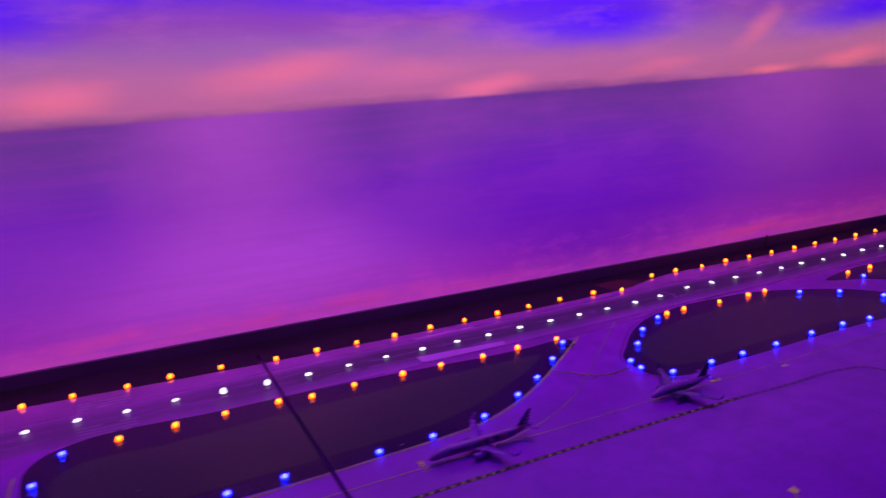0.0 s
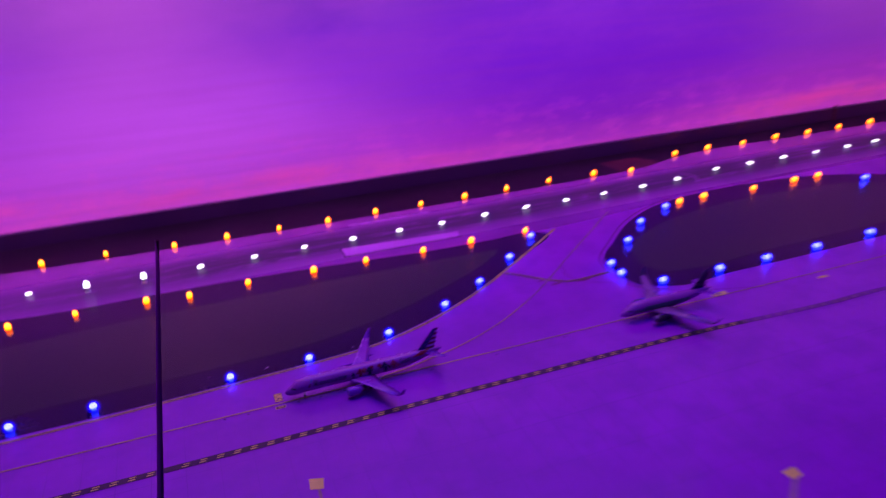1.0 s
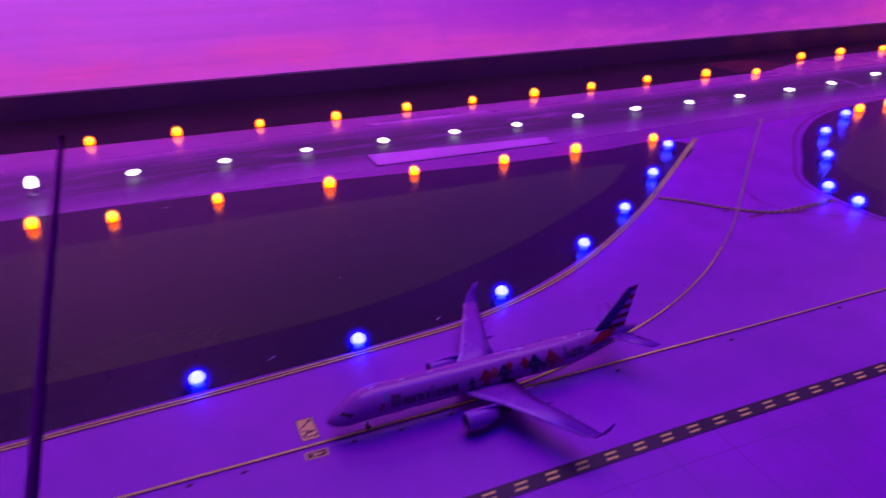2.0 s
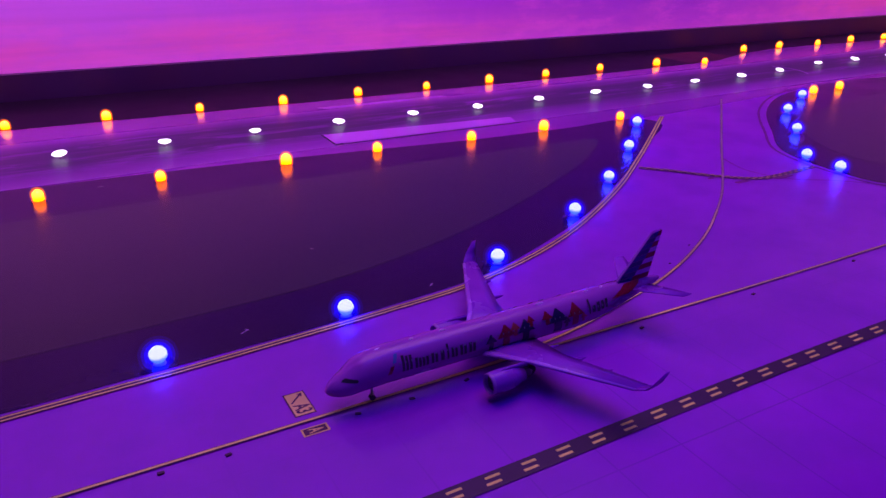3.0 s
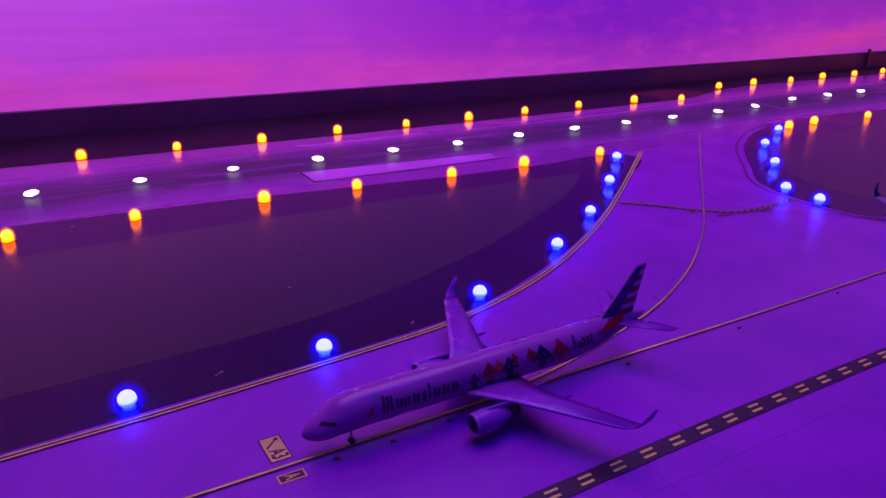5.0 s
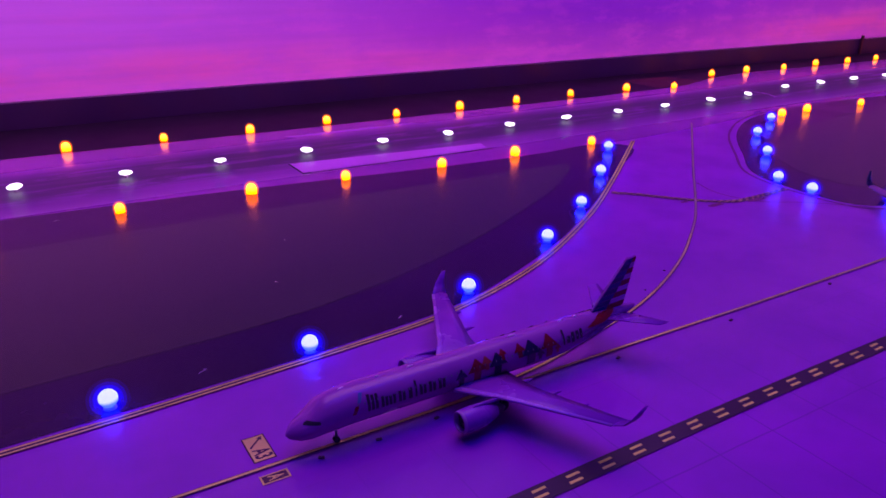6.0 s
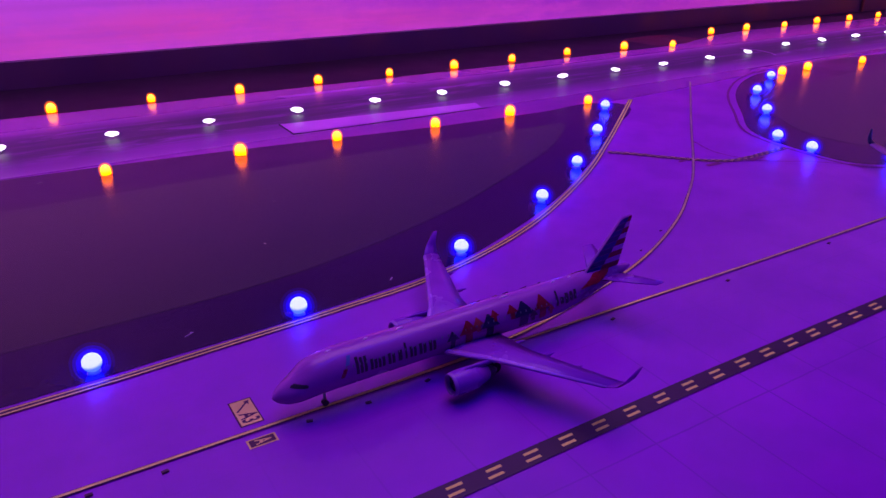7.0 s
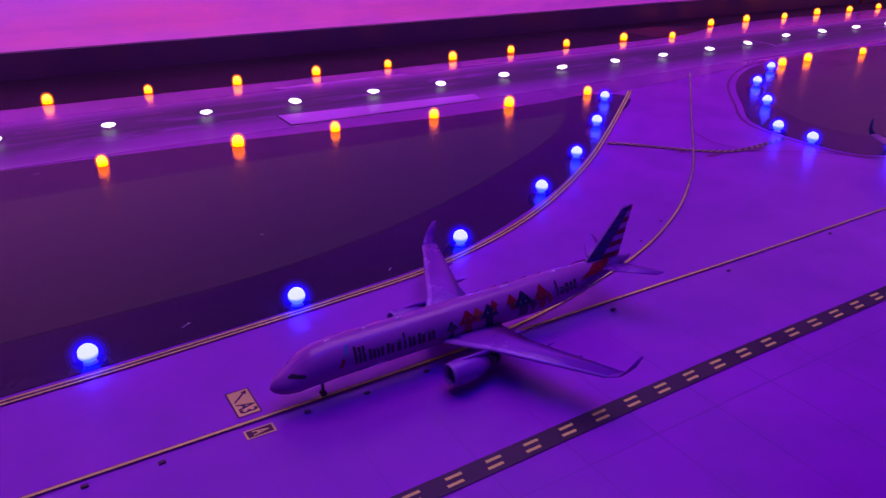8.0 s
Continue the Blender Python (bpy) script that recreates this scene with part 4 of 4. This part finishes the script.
def airliner(label, length, m, livery):
    e = length - 0.111
    root = tagged(new("model_airliner"), label, "model aircraft", "model airliners", "thing")
    hull = Hull(length)
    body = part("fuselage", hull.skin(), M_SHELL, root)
    # belly fairing
    bm = x_lathe([(0, 0.0002), (0.003, 0.0022), (0.009, 0.0034), (0.017, 0.0034), (0.024, 0.0022), (0.028, 0.0002)])
    bmesh.ops.scale(bm, vec=(1, 1.45, 0.75), verts=bm.verts[:])
    wx = 0.0445 + e * 0.5 + livery["wing_shift"]      # wing root's leading edge
    part("belly_fairing", shifted(bm, wx - 0.005, 0, 0.0066), M_SHELL, root)
    for s in (-1, 1):
        up = (0, 0, 1)
        span = livery["span"]
        wing = part("wing", blade([((wx - 0.001, span * s * 0.0030, 0.0070), (wx + 0.0165, span * s * 0.0030, 0.0070), 0.0020, up), ((wx + 0.0070, span * s * 0.0160, 0.0083), (wx + 0.0175, span * s * 0.0160, 0.0081), 0.0014, up),
                                  ((wx + 0.0198, span * s * 0.0405, 0.0107), (wx + 0.0246, span * s * 0.0405, 0.0107), 0.0007, up)]), livery["wing"], root, "swept wing")
        part("slat", blade([((wx - 0.0013, span * s * 0.0050, 0.0073), (wx + 0.0019, span * s * 0.0050, 0.0077), 0.0014, up), ((wx + 0.0067, span * s * 0.0160, 0.0083), (wx + 0.0089, span * s * 0.0160, 0.0086), 0.0011, up), ((wx + 0.0195, span * s * 0.0405, 0.0107), (wx + 0.0206, span * s * 0.0405, 0.0109), 0.0006, up)]), livery["slat"], wing, "paler leading edge")
        part("winglet", blade([((wx + 0.0198, span * s * 0.0405, 0.0107), (wx + 0.0246, span * s * 0.0405, 0.0107), 0.0007, (0, 0, 1)), ((wx + 0.0212, span * s * 0.0425, 0.0114), (wx + 0.0254, span * s * 0.0425, 0.0114), 0.0006, (0, -s * 0.5, 0.85)),
                               ((wx + 0.0226, span * s * 0.0435, 0.0130), (wx + 0.0258, span * s * 0.0435, 0.0130), 0.0005, (0, -s * 0.95, 0.3)), ((wx + 0.0254, span * s * 0.0444, 0.0162), (wx + 0.0268, span * s * 0.0444, 0.0162), 0.0004, (0, -s, 0.1))]), livery["winglet"], root, "upturned winglet")
        for fy, fl in ((0.0105, 0.0060), (0.0200, 0.0052), (0.0290, 0.0042)):
            bm = x_lathe([(0, 0.0001), (fl * 0.25, 0.00055), (fl * 0.6, 0.0005), (fl, 0.0001)], 8)
            k = (fy - 0.003) / 0.0375
            part("flap_fairing", shifted(bm, wx + 0.0125 + 0.0095 * k, s * fy, 0.0065 + 0.0034 * k), M_WING, root)
        # engine with a hollow intake
        ex, ey, ez = wx - 0.0053, s * 0.0144, 0.0048
        pod = part("engine", shifted(x_lathe([(0.0095, 0.0019), (0.0108, 0.0018), (0.0070, 0.0029), (0.0040, 0.0031), (0.0012, 0.0030), (0.0001, 0.0027), (0.0, 0.0025), (0.0004, 0.0023), (0.0018, 0.0022), (0.0022, 0.0)]), ex, ey, ez), livery["engine"], root)
        part("intake_lip", shifted(x_lathe([(0.0008, 0.00295), (0.0002, 0.00282), (-0.0001, 0.0026), (0.0001, 0.00238), (0.0006, 0.0023)]), ex - 0.00005, ey, ez), M_LIP, pod, "paler intake lip")
        part("fan", shifted(x_lathe([(0.0012, 0.0022), (0.0011, 0.0008), (0.0004, 0.0)]), ex, ey, ez), M_DARK_GREY, pod, "dark engine fan")
        part("exhaust", shifted(x_lathe([(0.0104, 0.0019), (0.0126, 0.0013), (0.0130, 0.0009), (0.0140, 0.0)]), ex, ey, ez), M_DARK_GREY, pod, "dark exhaust cone")
        part("pylon", blade([((ex + 0.0020, ey, ez + 0.0028), (ex + 0.0115, ey, ez + 0.0018), 0.0009, (0, 1, 0)), ((ex + 0.0062, ey, 0.0084), (ex + 0.0150, ey, 0.0080), 0.0008, (0, 1, 0))]), M_WING, root)
        part("tailplane", blade([((0.0960 + e, s * 0.0010, 0.0126), (0.1055 + e, s * 0.0010, 0.0126), 0.0011, up), ((0.1060 + e, s * 0.0150, 0.0142), (0.1100 + e, s * 0.0150, 0.0142), 0.0005, up)]), M_WING, root)
        strut(root, wx + 0.0115, s * 0.0094, 0.0010, 0.0075)
        for dy in (-0.0007, 0.0007):
            wheel(root, wx + 0.0115, s * 0.0094 + dy, 0.00145, 0.0009)
    strut(root, 0.0127, 0, 0.0008, 0.0060, 0.0004)
    for dy in (-0.0005, 0.0005):
        wheel(root, 0.0127, dy, 0.0008, 0.0005)
    # fin with stripes on both faces
    le0, te0, le1, te1, z0, z1 = 0.0922 + e, 0.1058 + e, 0.1056 + e, 0.1096 + e, 0.0138, 0.0294
    fin = part("tail_fin", blade([((le0 - 0.0055, 0, z0 - 0.0002), (te0, 0, z0 - 0.0016), 0.0011, (0, 1, 0)), ((le0 + 0.0006, 0, z0 + 0.0008), (te0 + 0.0002, 0, z0 + 0.0008), 0.0010, (0, 1, 0)), ((le1, 0, z1), (te1, 0, z1), 0.0006, (0, 1, 0))]), livery["fin"], root, "upright tail fin")
    rows = livery["rows"]
    for s in (-1, 1):
        for i in range(rows):
            za, zb = z0 + 0.0006 + (z1 - z0 - 0.0008) * i / rows, z0 + 0.0006 + (z1 - z0 - 0.0008) * (i + 0.94) / rows

            def edge(z, c):
                k = (z - z0) / (z1 - z0)
                return (le0 + (le1 - le0) * k) * (1 - c) + (te0 + (te1 - te0) * k) * c

            split = 0.46 + 0.26 * i / rows
            for c0, c1, mat in ((0.02, split, livery["front"][i % 2]), (split, 0.985, livery["rear"][i % 2])):
                bm, lean = bmesh.new(), 0.0007
                q = [bm.verts.new((edge(z, c), s * (0.00058 - 0.00022 * (z - z0) / (z1 - z0)), z + lean * (c - 0.5))) for z, c in ((za, c0), (za, c1), (zb, c1), (zb, c0))]
                bm.faces.new(q if s < 0 else q[::-1])
                part("tail_stripe", bm, mat, fin, smooth=False)
    # small aerials along the crown
    for ax, al in livery["aerials"]:
        zt = hull.at(ax)[2] + hull.at(ax)[1]
        part("aerial", blade([((ax, 0, zt - 0.0002), (ax + al, 0, zt - 0.0002), 0.0009, (0, 1, 0)), ((ax + al * 0.25, 0, zt + 0.00030), (ax + al * 0.95, 0, zt + 0.00030), 0.0005, (0, 1, 0))]), M_AERIAL, root, "small glossy pale aerial")
    for s in (-1, 1):
        # cockpit glazing and doors
        part("cockpit_window", decal(hull, [(0.0094, 0.0036, 0.0071), (0.0098, 0.0040, 0.0074), (0.0102, 0.0048, 0.0071)], s), M_DARK_GREY, root, "dark cockpit window")
        for i in range(livery["windows"]):
            x = 0.0165 + (length - 0.0360) * i / (livery["windows"] - 1)
            part("cabin_window", decal(hull, [(0.0116, x, x + 0.00034), (0.0121, x, x + 0.00034)], s, 0.00032, 1), M_WINDOW, root, smooth=False)
        for i, (kind, x, w, zlo, zhi, mat) in enumerate(livery["marks"]):
            if kind == "bar":
                rows_ = [(zlo, x, x + w), (zhi, x, x + w)]
            elif kind == "slant":
                rows_ = [(zlo, x, x + w), (zhi, x + w * 0.9, x + w * 1.9)]
            else:       # an arrow that points up
                mid = zlo + (zhi - zlo) * 0.48
                part("fuselage_mark", decal(hull, [(zlo, x + w * 0.32, x + w * 0.68), (mid, x + w * 0.32, x + w * 0.68)], s, 0.00005 + 0.000008 * i), mat, root, smooth=True)
                rows_ = [(mid, x, x + w), (zhi, x + w * 0.46, x + w * 0.54)]
            part("fuselage_mark", decal(hull, rows_, s, 0.00005 + 0.000008 * i), mat, root, smooth=True)
    root.matrix_basis = m
    return root


marks = [("slant", 0.0166, 0.0010, 0.0122, 0.0140, M_TAIL_PALE), ("slant", 0.0150, 0.0011, 0.0096, 0.0116, M_RED)]
x = 0.0190
for w, high in ((0.0032, 0.0134), (0.0042, 0.0121), (0.0022, 0.0121), (0.0015, 0.0121), (0.0008, 0.0132), (0.0021, 0.0121), (0.0023, 0.0121), (0.0023, 0.0121)):
    # unlettered title: plain upright bars of its size
    for k in range(max(1, round(w / 0.0011))):
        n_bars = max(1, round(w / 0.0011))
        marks.append(("bar", x + w * (k + 0.14) / n_bars, w * 0.72 / n_bars, 0.0094, high - (0.0003 if k else 0), M_TITLE))
    x += w + 0.0005
for kx, w, lo, hi, mat in ((0.0440, 0.0038, 0.0082, 0.0124, M_NAVY), (0.0478, 0.0060, 0.0082, 0.0136, M_RED), (0.0520, 0.0036, 0.0104, 0.0136, M_ORANGE_PAINT), (0.0542, 0.0062, 0.0080, 0.0136, M_NAVY), (0.0578, 0.0028, 0.0116, 0.0140, M_RED),
                           (0.0628, 0.0038, 0.0108, 0.0140, M_RED), (0.0646, 0.0076, 0.0078, 0.0140, M_NAVY), (0.0700, 0.0030, 0.0084, 0.0114, M_TITLE), (0.0716, 0.0060, 0.0084, 0.0142, M_RED), (0.0762, 0.0026, 0.0088, 0.0114, M_ORANGE_PAINT)):
    marks.append(("arrow", kx, w, lo, hi, mat))
for kx, w, lo, hi in ((0.0796, 0.0006, 0.0104, 0.0140), (0.0809, 0.0011, 0.0106, 0.0124), (0.0826, 0.0011, 0.0104, 0.0130), (0.0843, 0.0010, 0.0108, 0.0130), (0.0859, 0.0009, 0.0108, 0.0132)):
    marks.append(("bar", kx, w, lo, hi, M_TITLE))
marks.append(("slant", 0.0885, 0.0075, 0.0126, 0.0146, M_RED))
marks.append(("slant", 0.0875, 0.0060, 0.0098, 0.0118, M_SLATE))
airliner("white model airliner with red and navy arrow shapes and striped tail", 0.111, pose(-0.0507, -0.2588, 0.0004, 0, 0, 0.4),
         dict(wing_shift=0.0, span=1.0, slat=M_SLAT, wing=M_WING, winglet=M_WING, engine=M_WING, fin=M_SHELL, rows=9, front=(M_TAIL_BLUE, M_TAIL_DEEP), rear=(M_RED, M_STRIPE), windows=44, marks=marks, aerials=((0.0133, 0.0022), (0.0233, 0.0014), (0.0322, 0.0022), (0.0633, 0.0032), (0.0810, 0.0018), (0.0870, 0.0012))))
marks_2 = [("bar", 0.0105, 0.0360, 0.0078, 0.0116, M_GREEN), ("bar", 0.0450, 0.0130, 0.0082, 0.0116, M_GREEN)]
airliner("white model airliner with a green side band and dark tail", 0.079, pose(0.2035, -0.2625, 0.0004, 0, 0, -1.0),
         dict(wing_shift=-0.0030, span=1.11, slat=M_SLATE, wing=M_SLATE, winglet=M_NAVY, engine=M_DARK_GREY, fin=M_NAVY, rows=3, front=(M_NAVY, M_NAVY), rear=(M_NAVY, M_NAVY), windows=30, marks=marks_2, aerials=((0.0200, 0.0020), (0.0450, 0.0022))))
